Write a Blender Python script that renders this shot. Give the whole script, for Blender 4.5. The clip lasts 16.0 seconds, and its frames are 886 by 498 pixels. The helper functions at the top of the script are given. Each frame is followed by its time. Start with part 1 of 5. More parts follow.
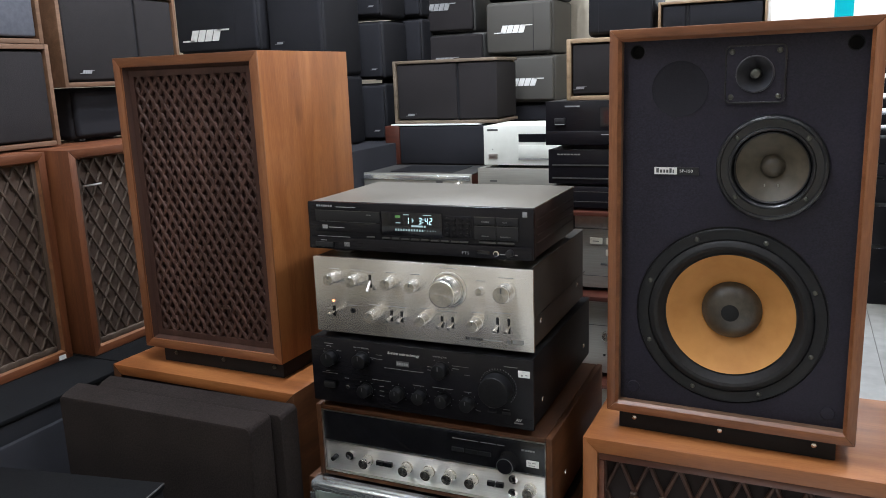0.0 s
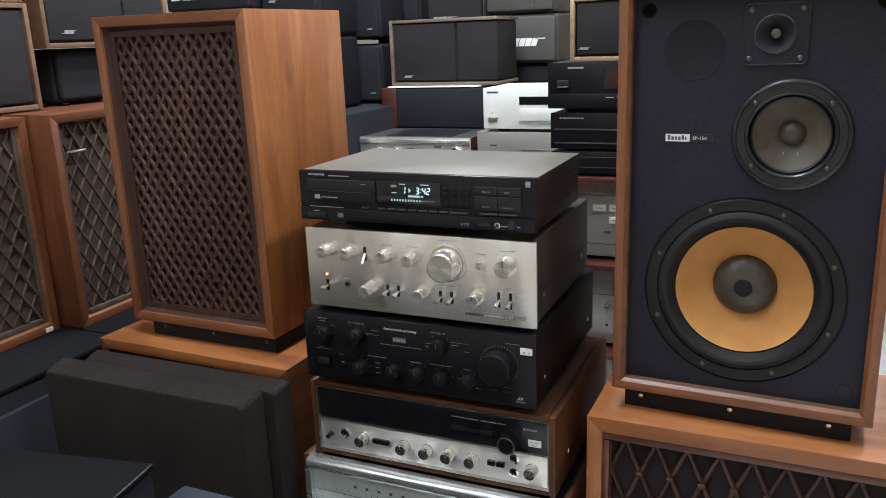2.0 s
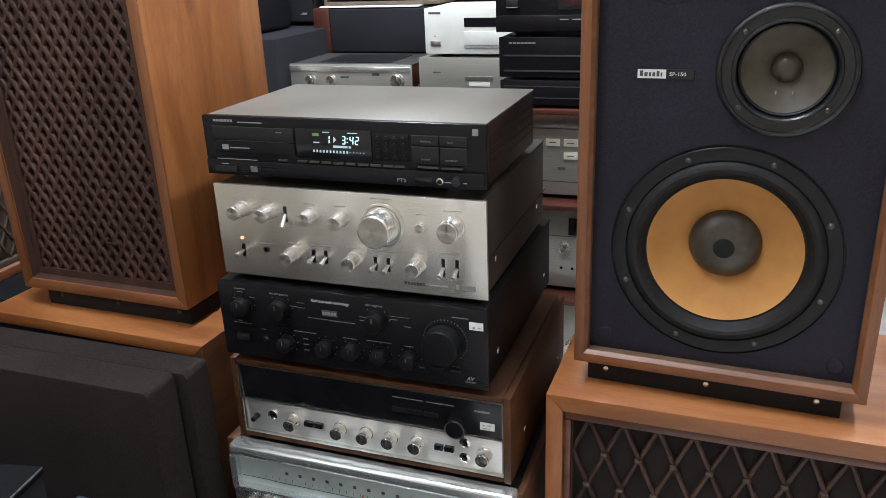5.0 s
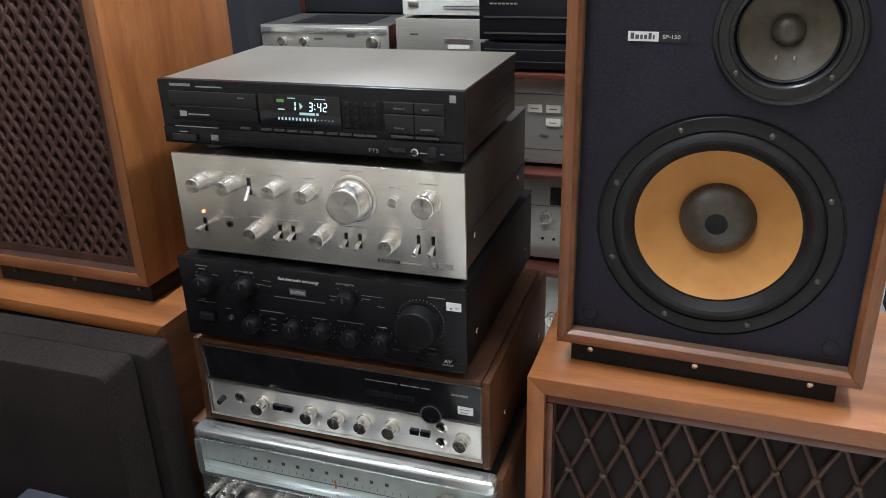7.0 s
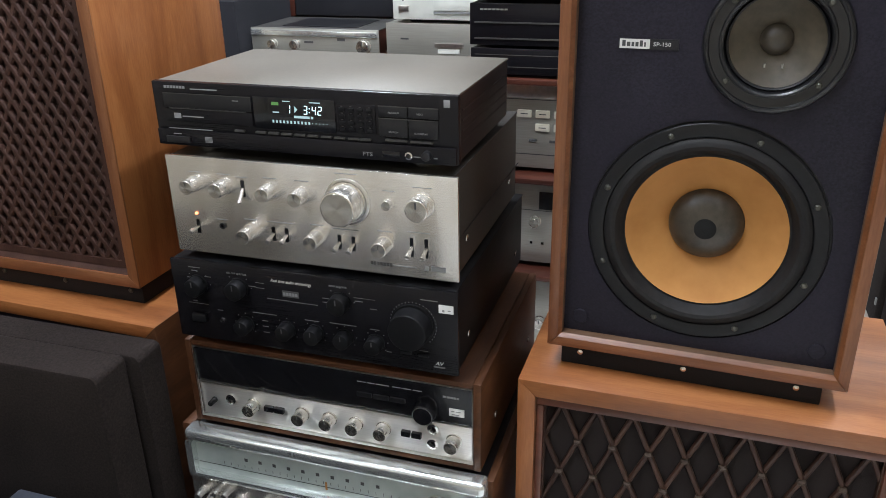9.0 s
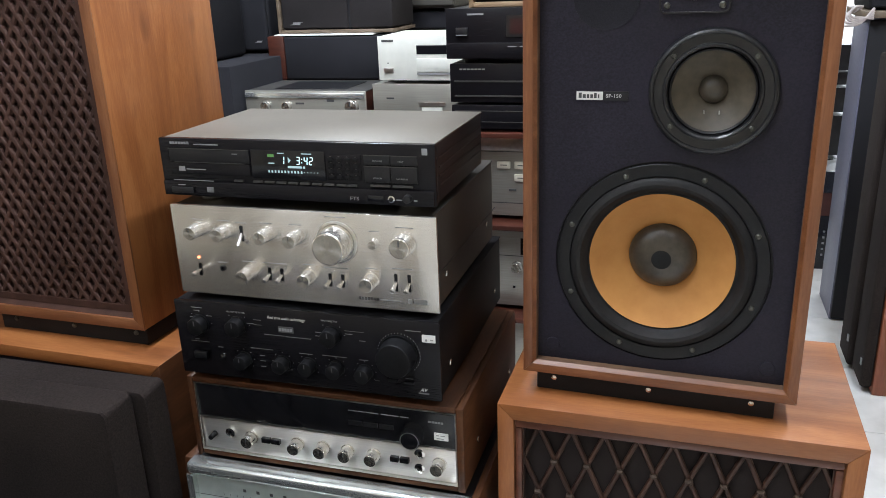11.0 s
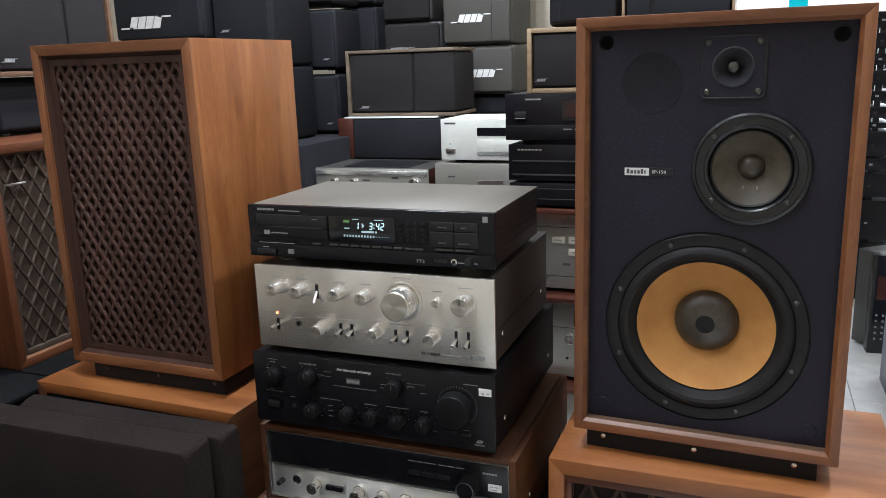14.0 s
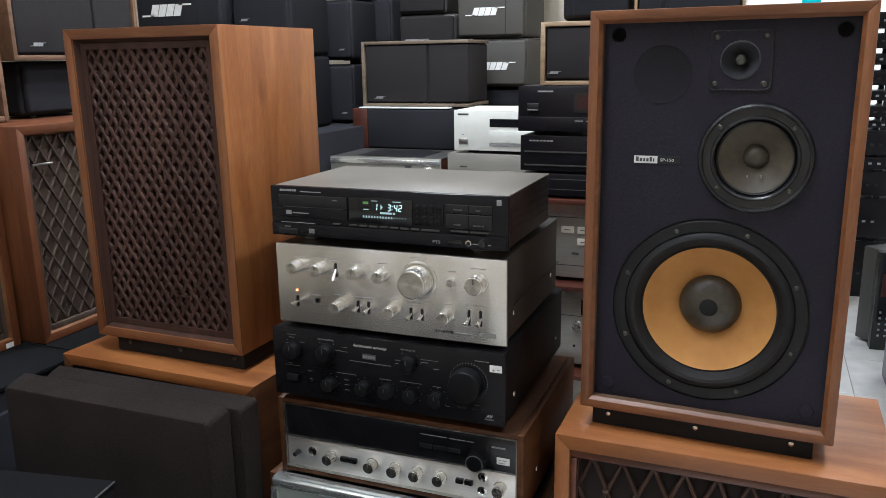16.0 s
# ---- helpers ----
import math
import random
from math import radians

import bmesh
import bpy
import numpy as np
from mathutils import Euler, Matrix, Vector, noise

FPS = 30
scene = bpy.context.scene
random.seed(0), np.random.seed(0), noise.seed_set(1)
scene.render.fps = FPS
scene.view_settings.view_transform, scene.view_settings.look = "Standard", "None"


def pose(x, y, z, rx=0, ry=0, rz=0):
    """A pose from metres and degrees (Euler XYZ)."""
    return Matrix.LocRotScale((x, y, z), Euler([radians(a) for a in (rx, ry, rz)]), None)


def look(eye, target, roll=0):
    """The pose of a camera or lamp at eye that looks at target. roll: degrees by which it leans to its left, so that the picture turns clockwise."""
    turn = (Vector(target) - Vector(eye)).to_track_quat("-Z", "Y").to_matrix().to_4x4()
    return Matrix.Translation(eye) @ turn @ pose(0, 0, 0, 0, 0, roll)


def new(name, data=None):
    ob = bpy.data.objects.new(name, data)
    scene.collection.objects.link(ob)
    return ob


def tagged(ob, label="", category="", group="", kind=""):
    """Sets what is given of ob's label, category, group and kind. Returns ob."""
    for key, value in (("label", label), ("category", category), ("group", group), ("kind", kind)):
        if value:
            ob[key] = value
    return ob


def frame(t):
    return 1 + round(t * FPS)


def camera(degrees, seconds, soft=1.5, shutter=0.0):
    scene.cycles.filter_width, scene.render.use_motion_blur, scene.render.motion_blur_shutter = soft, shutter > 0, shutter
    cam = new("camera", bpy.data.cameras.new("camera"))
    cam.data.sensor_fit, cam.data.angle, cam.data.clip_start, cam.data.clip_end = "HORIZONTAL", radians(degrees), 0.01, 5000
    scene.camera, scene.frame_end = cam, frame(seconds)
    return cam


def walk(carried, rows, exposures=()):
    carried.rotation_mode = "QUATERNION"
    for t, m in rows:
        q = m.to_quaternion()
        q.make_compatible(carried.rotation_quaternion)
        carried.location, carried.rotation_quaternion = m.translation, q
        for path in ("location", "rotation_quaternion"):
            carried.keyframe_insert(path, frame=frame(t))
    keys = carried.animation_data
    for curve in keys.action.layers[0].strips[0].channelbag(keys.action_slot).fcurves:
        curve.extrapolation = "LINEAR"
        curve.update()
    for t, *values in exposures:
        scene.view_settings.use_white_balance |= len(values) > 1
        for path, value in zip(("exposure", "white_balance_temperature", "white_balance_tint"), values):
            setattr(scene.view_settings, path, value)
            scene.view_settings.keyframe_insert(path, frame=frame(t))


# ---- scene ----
cam = camera(58.12, 16.0, soft=0.9)
PATH = [
    (0, (0.3823, -1.2010, 1.2638), (-0.4198, 0.5808, 0.8375), -2.16),
    (0.5, (0.3756, -1.1832, 1.2640), (-0.4241, 0.5938, 0.8138), -2.19),
    (1, (0.3723, -1.1777, 1.2641), (-0.4249, 0.5965, 0.7986), -2.19),
    (1.5, (0.3677, -1.1665, 1.2645), (-0.4286, 0.6044, 0.7852), -2.20),
    (2, (0.3544, -1.1380, 1.2643), (-0.4380, 0.6235, 0.7453), -2.22),
    (2.5, (0.3484, -1.1155, 1.2644), (-0.4412, 0.6363, 0.7098), -2.22),
    (3, (0.3356, -1.0894, 1.2631), (-0.4492, 0.6504, 0.6653), -2.25),
    (3.5, (0.3278, -1.0640, 1.2626), (-0.4524, 0.6616, 0.6195), -2.33),
    (4, (0.3107, -1.0436, 1.2624), (-0.4684, 0.6728, 0.5941), -2.20),
    (4.5, (0.3048, -1.0130, 1.2647), (-0.4884, 0.6868, 0.5705), -2.14),
    (5, (0.2929, -0.9458, 1.2638), (-0.3647, 0.8035, 0.5513), -2.40),
    (5.2, (0.2774, -0.9329, 1.2642), (-0.3514, 0.8220, 0.5395), -2.20),
    (7.5, (0.2721, -0.8747, 1.2496), (-0.3207, 0.8593, 0.4484), -1.56),
    (8, (0.2633, -0.8822, 1.2506), (-0.3120, 0.8596, 0.4537), -1.06),
    (8.5, (0.2632, -0.8855, 1.2517), (-0.3071, 0.8596, 0.4583), -0.85),
    (10.8, (0.3152, -0.9676, 1.2643), (-0.2504, 0.8270, 0.5865), -2.46),
    (11, (0.3166, -0.9866, 1.2628), (-0.2473, 0.8180, 0.6104), -2.11),
    (11.5, (0.3316, -1.0384, 1.2646), (-0.2374, 0.7907, 0.6897), -1.97),
    (12, (0.3464, -1.0651, 1.2652), (-0.2291, 0.7773, 0.7417), -2.28),
    (12.5, (0.3457, -1.0887, 1.2651), (-0.2319, 0.7632, 0.7783), -2.15),
    (13, (0.3340, -1.0930, 1.2669), (-0.2537, 0.7589, 0.7926), -1.57),
    (13.5, (0.3462, -1.0905, 1.2678), (-0.3504, 0.7282, 0.8130), -1.83),
    (14, (0.3440, -1.0921, 1.2652), (-0.3613, 0.7238, 0.8126), -1.87),
    (14.5, (0.3484, -1.1048, 1.2636), (-0.3587, 0.7140, 0.8255), -1.85),
    (15, (0.3464, -1.1207, 1.2604), (-0.3638, 0.6944, 0.8123), -1.38),
    (15.5, (0.3498, -1.1339, 1.2574), (-0.3669, 0.6727, 0.7857), -0.92),
    (16, (0.3523, -1.1488, 1.2574), (-0.3689, 0.6576, 0.7917), -0.90),
]
EXPOSURES = [(0.0, 0.0), (1.0, 0.05), (2.0, 0.18), (3.0, 0.21), (5.0, 0.18), (8.0, 0.15), (11.0, 0.22), (12.0, 0.20), (12.6, 0.06), (13.0, -0.04), (13.5, -0.05), (15.0, 0.06), (16.0, -0.02)]
walk(cam, [(t, look(eye, target, roll)) for t, eye, target, roll in PATH], EXPOSURES)

# ---- world, daylight and ceiling lamps ----
world = bpy.data.worlds.new("daylight")
scene.world = world
world.use_nodes = True
sky = world.node_tree.nodes.new("ShaderNodeTexSky")
sky.sky_type, sky.sun_disc, sky.sun_elevation, sky.sun_rotation = "NISHITA", False, radians(48), radians(20)
world.node_tree.links.new(sky.outputs[0], world.node_tree.nodes["Background"].inputs[0])
world.node_tree.nodes["Background"].inputs[1].default_value = 0.12


def area_lamp(name, m, sx, sy, power, colour):
    d = bpy.data.lights.new(name, "AREA")
    d.shape, d.size, d.size_y, d.energy, d.color = "RECTANGLE", sx, sy, power, colour
    ob = new(name, d)
    ob.matrix_world = m
    return ob


TUBES = [(0.95, 0.35, 40.0), (-0.30, -0.38, 49.0), (0.9, -1.7, 4.0), (-1.7, -2.1, 22.0), (-0.70, 1.0, 62.0)]
CEILING = 2.9
for tx, ty, tp in TUBES:
    area_lamp("tube_light", pose(tx, ty, CEILING - 0.085), 0.16, 1.2, tp, (0.81, 0.88, 1.0))
area_lamp("window_daylight", pose(1.6, 4.55, 1.5, -90, 0, 0), 2.6, 2.4, 100.0, (0.83, 0.90, 1.0))

# ---- materials ----


def base(name):
    m = bpy.data.materials.new(name)
    m.use_nodes = True
    nt = m.node_tree
    return m, nt, nt.nodes["Principled BSDF"]


def grain(nt, stretch, scale, detail=4.0, rough=0.55):
    tc = nt.nodes.new("ShaderNodeTexCoord")
    mp = nt.nodes.new("ShaderNodeMapping")
    mp.inputs["Scale"].default_value = stretch
    nz = nt.nodes.new("ShaderNodeTexNoise")
    nz.inputs["Scale"].default_value, nz.inputs["Detail"].default_value, nz.inputs["Roughness"].default_value = scale, detail, rough
    nt.links.new(tc.outputs["Object"], mp.inputs[0])
    nt.links.new(mp.outputs[0], nz.inputs["Vector"])
    return nz


def ramp(nt, source, stops):
    r = nt.nodes.new("ShaderNodeValToRGB")
    while len(r.color_ramp.elements) < len(stops):
        r.color_ramp.elements.new(0.5)
    for e, (p, c) in zip(r.color_ramp.elements, stops):
        e.position, e.color = p, (*c, 1)
    nt.links.new(source, r.inputs[0])
    return r


def bump(nt, source, bsdf, strength, distance):
    b = nt.nodes.new("ShaderNodeBump")
    b.inputs["Strength"].default_value, b.inputs["Distance"].default_value = strength, distance
    nt.links.new(source, b.inputs["Height"])
    nt.links.new(b.outputs[0], bsdf.inputs["Normal"])


def wood(name, dark, mid, light, axis, rough=0.42, knots=(), specular=0.5):
    """Veneer with its grain along x, y or z: broad bands, fine pores, a slow change of tone and a few knots (x, y, z, radius)."""
    m, nt, b = base(name)
    along, across = 1.0, 9.0
    s = tuple(along if "xyz"[i] == axis else across for i in range(3))
    bands = grain(nt, s, 2.6, 5.0, 0.6)
    bands.inputs["Distortion"].default_value = 0.6
    pores = grain(nt, tuple(v * 9 for v in s), 5.0, 3.0)
    slow = grain(nt, (1, 1, 1), 3.0, 2.0)
    mix = nt.nodes.new("ShaderNodeMath")
    mix.operation = "MULTIPLY_ADD"
    nt.links.new(pores.outputs[0], mix.inputs[0])
    mix.inputs[1].default_value = 0.35
    nt.links.new(bands.outputs[0], mix.inputs[2])
    mix2 = nt.nodes.new("ShaderNodeMath")
    mix2.operation = "MULTIPLY_ADD"
    nt.links.new(slow.outputs[0], mix2.inputs[0])
    mix2.inputs[1].default_value = 0.3
    nt.links.new(mix.outputs[0], mix2.inputs[2])
    r = ramp(nt, mix2.outputs[0], [(0.55, dark), (0.80, mid), (1.05, light)])
    colour = r.outputs[0]
    for kx, ky, kz, kr in knots:
        tc = nt.nodes.new("ShaderNodeTexCoord")
        mp = nt.nodes.new("ShaderNodeMapping")
        mp.inputs["Location"].default_value, mp.inputs["Scale"].default_value = (-kx, -ky, -kz * 0.55), (1, 1, 0.55)
        nt.links.new(tc.outputs["Object"], mp.inputs[0])
        ln = nt.nodes.new("ShaderNodeVectorMath")
        ln.operation = "LENGTH"
        nt.links.new(mp.outputs[0], ln.inputs[0])
        far = nt.nodes.new("ShaderNodeMath")
        far.operation = "MULTIPLY_ADD"
        nt.links.new(bands.outputs[0], far.inputs[0])
        far.inputs[1].default_value = kr * 0.9
        nt.links.new(ln.outputs["Value"], far.inputs[2])
        amount = nt.nodes.new("ShaderNodeMapRange")
        amount.inputs["From Min"].default_value, amount.inputs["From Max"].default_value = kr * 0.6, kr * 1.7
        amount.inputs["To Min"].default_value, amount.inputs["To Max"].default_value = 0.60, 0.0
        nt.links.new(far.outputs[0], amount.inputs["Value"])
        mx = nt.nodes.new("ShaderNodeMixRGB")
        nt.links.new(amount.outputs[0], mx.inputs[0])
        nt.links.new(colour, mx.inputs[1])
        mx.inputs[2].default_value = (dark[0] * 0.5, dark[1] * 0.45, dark[2] * 0.4, 1)
        colour = mx.outputs[0]
    nt.links.new(colour, b.inputs["Base Color"])
    b.inputs["Roughness"].default_value, b.inputs["Specular IOR Level"].default_value = rough, specular
    bump(nt, pores.outputs[0], b, 0.12, 0.001)
    return m


def surface(name, c1, c2, rough, scale=40.0, stretch=(1, 1, 1), relief=0.1, metal=0.0, depth=0.001, rough2=None, specular=0.5, brush=None, turn=0.0):
    m, nt, b = base(name)
    n = grain(nt, stretch, scale)
    big = grain(nt, (1, 1, 1), 6.0, 3.0)
    mix = nt.nodes.new("ShaderNodeMath")
    mix.operation = "MULTIPLY_ADD"
    nt.links.new(big.outputs[0], mix.inputs[0])
    mix.inputs[1].default_value = 0.5
    nt.links.new(n.outputs[0], mix.inputs[2])
    r = ramp(nt, mix.outputs[0], [(0.5, c1), (0.95, c2)])
    nt.links.new(r.outputs[0], b.inputs["Base Color"])
    b.inputs["Metallic"].default_value, b.inputs["Specular IOR Level"].default_value = metal, specular
    if rough2 is None:
        b.inputs["Roughness"].default_value = rough
    else:
        k = nt.nodes.new("ShaderNodeMapRange")
        k.inputs["To Min"].default_value, k.inputs["To Max"].default_value = rough, rough2
        nt.links.new(big.outputs[0], k.inputs["Value"])
        nt.links.new(k.outputs[0], b.inputs["Roughness"])
    if relief:
        bump(nt, n.outputs[0], b, relief, depth)
    if brush == "X":
        upright = nt.nodes.new("ShaderNodeCombineXYZ")
        upright.inputs[2].default_value = 1.0
        nt.links.new(upright.outputs[0], b.inputs["Tangent"])
        b.inputs["Anisotropic"].default_value = 0.92
    elif brush:
        tg = nt.nodes.new("ShaderNodeTangent")
        tg.direction_type, tg.axis = "RADIAL", brush
        nt.links.new(tg.outputs[0], b.inputs["Tangent"])
        b.inputs["Anisotropic"].default_value, b.inputs["Anisotropic Rotation"].default_value = 1.0, turn
    return m


def glow(name, colour, strength):
    m, nt, b = base(name)
    b.inputs["Base Color"].default_value = (0, 0, 0, 1)
    b.inputs["Emission Color"].default_value = (*colour, 1)
    b.inputs["Emission Strength"].default_value = strength
    return m


TEAK = ((0.188, 0.060, 0.016), (0.274, 0.094, 0.027), (0.360, 0.137, 0.043))
WALNUT = ((0.085, 0.032, 0.012), (0.155, 0.060, 0.023), (0.23, 0.098, 0.040))
teak_z, teak_x = wood("teak_upright", *TEAK, "z"), wood("teak_across", *TEAK, "x")
teak_knots = wood("knotty_teak", *TEAK, "z", knots=[(0.37, 0.115, 0.49, 0.014), (0.37, 0.245, 0.485, 0.013), (0.37, 0.06, 0.36, 0.010), (0.37, 0.20, 0.30, 0.009)])
RED = ((0.104, 0.034, 0.0115), (0.172, 0.059, 0.021), (0.242, 0.092, 0.035))
RUSSET = ((0.070, 0.022, 0.009), (0.122, 0.039, 0.015), (0.185, 0.064, 0.024))
red_z, red_x = wood("red_teak_upright", *RED, "z"), wood("red_teak_across", *RED, "x")
walnut_z, walnut_x = wood("walnut_upright", *WALNUT, "z"), wood("walnut_across", *WALNUT, "x")
dusty_ledge = wood("dusty_brown_edge", (0.085, 0.045, 0.025), (0.125, 0.070, 0.042), (0.17, 0.10, 0.064), "x", 0.7, specular=0.2)
redwood = wood("reddish_walnut", (0.06, 0.020, 0.011), (0.10, 0.034, 0.019), (0.15, 0.055, 0.031), "x", 0.35)
russet_z, russet_x = wood("russet_upright", *RUSSET, "z"), wood("russet_across", *RUSSET, "x")
# The receiver case's own tone; on other cabinet sides it paints in shade.
walnut_dark_and_shade = wood("dark_walnut_and_painted_shade", (0.036, 0.0128, 0.0046), (0.064, 0.0232, 0.0082), (0.098, 0.037, 0.0138), "y", 0.5, specular=0.3)
oak_dark = wood("greyed_veneer", (0.085, 0.062, 0.042), (0.14, 0.105, 0.072), (0.20, 0.155, 0.11), "x", 0.55)
brown_veneer = wood("brown_veneer", (0.075, 0.036, 0.018), (0.125, 0.064, 0.034), (0.18, 0.098, 0.056), "x", 0.5)
oak = wood("pale_veneer", (0.16, 0.10, 0.055), (0.27, 0.18, 0.105), (0.36, 0.26, 0.16), "x", 0.5)
mahogany = wood("red_brown_board", (0.030, 0.009, 0.006), (0.055, 0.016, 0.010), (0.085, 0.025, 0.015), "x", 0.35)
lattice_brown = wood("lattice_wood", (0.032, 0.0130, 0.0090), (0.050, 0.0215, 0.0152), (0.070, 0.032, 0.0235), "z", 0.6, specular=0.3)
lattice_bronze = wood("lattice_bronze", (0.025, 0.0108, 0.0066), (0.044, 0.0198, 0.0122), (0.068, 0.033, 0.021), "z", 0.5, specular=0.3)
lattice_grey = wood("lattice_greyed", (0.040, 0.026, 0.018), (0.064, 0.043, 0.031), (0.088, 0.063, 0.047), "z", 0.6, specular=0.25)
cloth_tan = surface("grille_cloth_tan", (0.048, 0.029, 0.020), (0.082, 0.051, 0.036), 0.95, 900.0, relief=0.4)
grille_back = surface("grille_cloth_brown", (0.0085, 0.0050, 0.0044), (0.0175, 0.0102, 0.0090), 0.95, 900.0, relief=0.4)
cloth_black = surface("grille_cloth_black", (0.009, 0.009, 0.011), (0.020, 0.020, 0.024), 0.95, 700.0, relief=0.5, specular=0.25)
cloth_grey = surface("grille_cloth_grey", (0.017, 0.0150, 0.0150), (0.028, 0.0250, 0.0255), 0.97, 620.0, relief=0.5, specular=0.15)
mesh_black = surface("black_mesh_cover", (0.0075, 0.0070, 0.0092), (0.0185, 0.0170, 0.0225), 0.85, 700.0, relief=0.5, specular=0.25)
glossy_ring = surface("glossy_black_ring", (0.006, 0.006, 0.007), (0.012, 0.012, 0.013), 0.27, 60.0, relief=0.03, rough2=0.38, specular=0.5)
foam = surface("black_foam", (0.0112, 0.0080, 0.0070), (0.0315, 0.0238, 0.0212), 0.97, 300.0, relief=0.6, depth=0.0015, specular=0.2)
black_shell = surface("black_plastic_shell", (0.007, 0.007, 0.0085), (0.014, 0.014, 0.0165), 0.62, 500.0, relief=0.25, specular=0.25)
olive_shell = surface("grey_olive_shell", (0.040, 0.037, 0.031), (0.062, 0.057, 0.048), 0.75, 300.0, relief=0.3)
baffle_black = surface("black_painted_board", (0.0066, 0.0056, 0.0100), (0.0192, 0.0165, 0.0280), 0.45, 420.0, (0.8, 1, 1), relief=0.35, depth=0.0006, rough2=0.66, specular=0.27)
rubber = surface("black_rubber", (0.004, 0.004, 0.0048), (0.009, 0.009, 0.010), 0.45, 120.0, relief=0.08, specular=0.32)
soft_rubber = surface("soft_rubber", (0.009, 0.0085, 0.0088), (0.017, 0.016, 0.016), 0.62, 90.0, relief=0.08, specular=0.27)
screw_grey = surface("dull_screw_metal", (0.06, 0.06, 0.05), (0.11, 0.11, 0.095), 0.4, 200.0, relief=0.1, metal=0.7)
lavender_side = surface("lavender_grey_vinyl", (0.095, 0.10, 0.145), (0.135, 0.14, 0.195), 0.4, 90.0, relief=0.1)
cloth_russet = surface("grille_cloth_russet", (0.028, 0.013, 0.0095), (0.052, 0.026, 0.019), 0.95, 900.0, relief=0.4)
gloss_black = surface("gloss_black", (0.006, 0.006, 0.007), (0.010, 0.010, 0.012), 0.14, 60.0, relief=0.0)
black_metal = surface("black_painted_metal", (0.006, 0.006, 0.007), (0.012, 0.012, 0.014), 0.34, 500.0, relief=0.10, rough2=0.48, specular=0.4)
# Grey lid: dust, plus the back wall's reflection put into the colour.
dust_reflection_top = surface("dusty_lid_painted_reflection", (0.068, 0.061, 0.049), (0.124, 0.111, 0.091), 0.32, 260.0, (3, 1, 1), relief=0.12, rough2=0.5)
black_panel = surface("black_anodised_panel", (0.0055, 0.0050, 0.0062), (0.0105, 0.0098, 0.0118), 0.27, 300.0, (0.05, 1, 6), relief=0.05, specular=0.22)
dull_knob = surface("dull_black_knob", (0.004, 0.004, 0.0045), (0.008, 0.008, 0.009), 0.5, 200.0, relief=0.1, specular=0.18)
cream_key = surface("cream_plastic", (0.58, 0.55, 0.45), (0.68, 0.65, 0.54), 0.45, 30.0, relief=0.0)
satin_black = surface("satin_black_metal", (0.004, 0.004, 0.0045), (0.009, 0.009, 0.010), 0.45, 500.0, relief=0.10, rough2=0.58, specular=0.14)
black_knob = surface("black_knob", (0.005, 0.005, 0.006), (0.011, 0.011, 0.013), 0.38, 200.0, relief=0.1)
brushed = surface("brushed_aluminium", (0.58, 0.555, 0.515), (0.73, 0.70, 0.655), 0.27, 60.0, (0.08, 1, 14), relief=0.01, metal=0.87, depth=0.0012, brush="X")
bright_brushed = surface("bright_brushed_aluminium", (0.80, 0.79, 0.76), (0.93, 0.92, 0.89), 0.40, 60.0, (0.08, 1, 14), relief=0.04, metal=0.9, depth=0.0012, brush="X")
silver = surface("satin_aluminium", (0.60, 0.58, 0.55), (0.76, 0.74, 0.71), 0.30, 80.0, relief=0.05, metal=1.0)
spun = surface("spun_metal", (0.72, 0.69, 0.64), (0.90, 0.87, 0.82), 0.23, 90.0, relief=0.06, metal=0.9)
white_metal = surface("pale_silver_paint", (0.64, 0.645, 0.58), (0.74, 0.745, 0.68), 0.42, 20.0, relief=0.0)
champagne = surface("champagne_panel", (0.33, 0.32, 0.28), (0.43, 0.42, 0.37), 0.4, 90.0, (0.1, 1, 8), relief=0.08, metal=0.6)
amp_side = surface("dark_brown_grey_metal", (0.023, 0.0205, 0.0175), (0.040, 0.0365, 0.0315), 0.5, 300.0, relief=0.2, specular=0.3)
steel_side = surface("grey_vinyl_metal", (0.030, 0.029, 0.027), (0.055, 0.053, 0.049), 0.45, 300.0, relief=0.25)
spun_face = surface("spun_knob_face", (0.36, 0.34, 0.30), (0.52, 0.49, 0.44), 0.20, 90.0, relief=0.0, metal=0.93, brush="Y", turn=0.25)
satin_rail = surface("satin_rail", (0.74, 0.77, 0.75), (0.86, 0.89, 0.87), 0.24, 50.0, (0.1, 1, 4), relief=0.02, metal=0.85)
# Black top; the blue-grey colour paints in the window light it reflects.
painted_sheen_top = surface("black_top_painted_sheen", (0.016, 0.018, 0.025), (0.034, 0.039, 0.051), 0.42, 160.0, relief=0.15, rough2=0.55)
worn = surface("worn_vinyl_edge", (0.010, 0.010, 0.011), (0.15, 0.148, 0.14), 0.6, 70.0, relief=0.3)
black_vinyl = surface("black_vinyl_top", (0.005, 0.005, 0.0055), (0.010, 0.010, 0.0105), 0.75, 220.0, relief=0.3, specular=0.06)
horn_black = surface("grey_black_horn", (0.028, 0.028, 0.032), (0.044, 0.044, 0.050), 0.32, 120.0, relief=0.05)
chrome = surface("chrome", (0.75, 0.73, 0.70), (0.88, 0.86, 0.84), 0.12, 30.0, relief=0.0, metal=1.0)
cone_tan = surface("tan_paper_cone", (0.44, 0.190, 0.048), (0.545, 0.252, 0.070), 0.75, 26.0, relief=0.3)
cone_grey = surface("grey_brown_cone", (0.048, 0.038, 0.024), (0.088, 0.071, 0.048), 0.6, 70.0, relief=0.2)
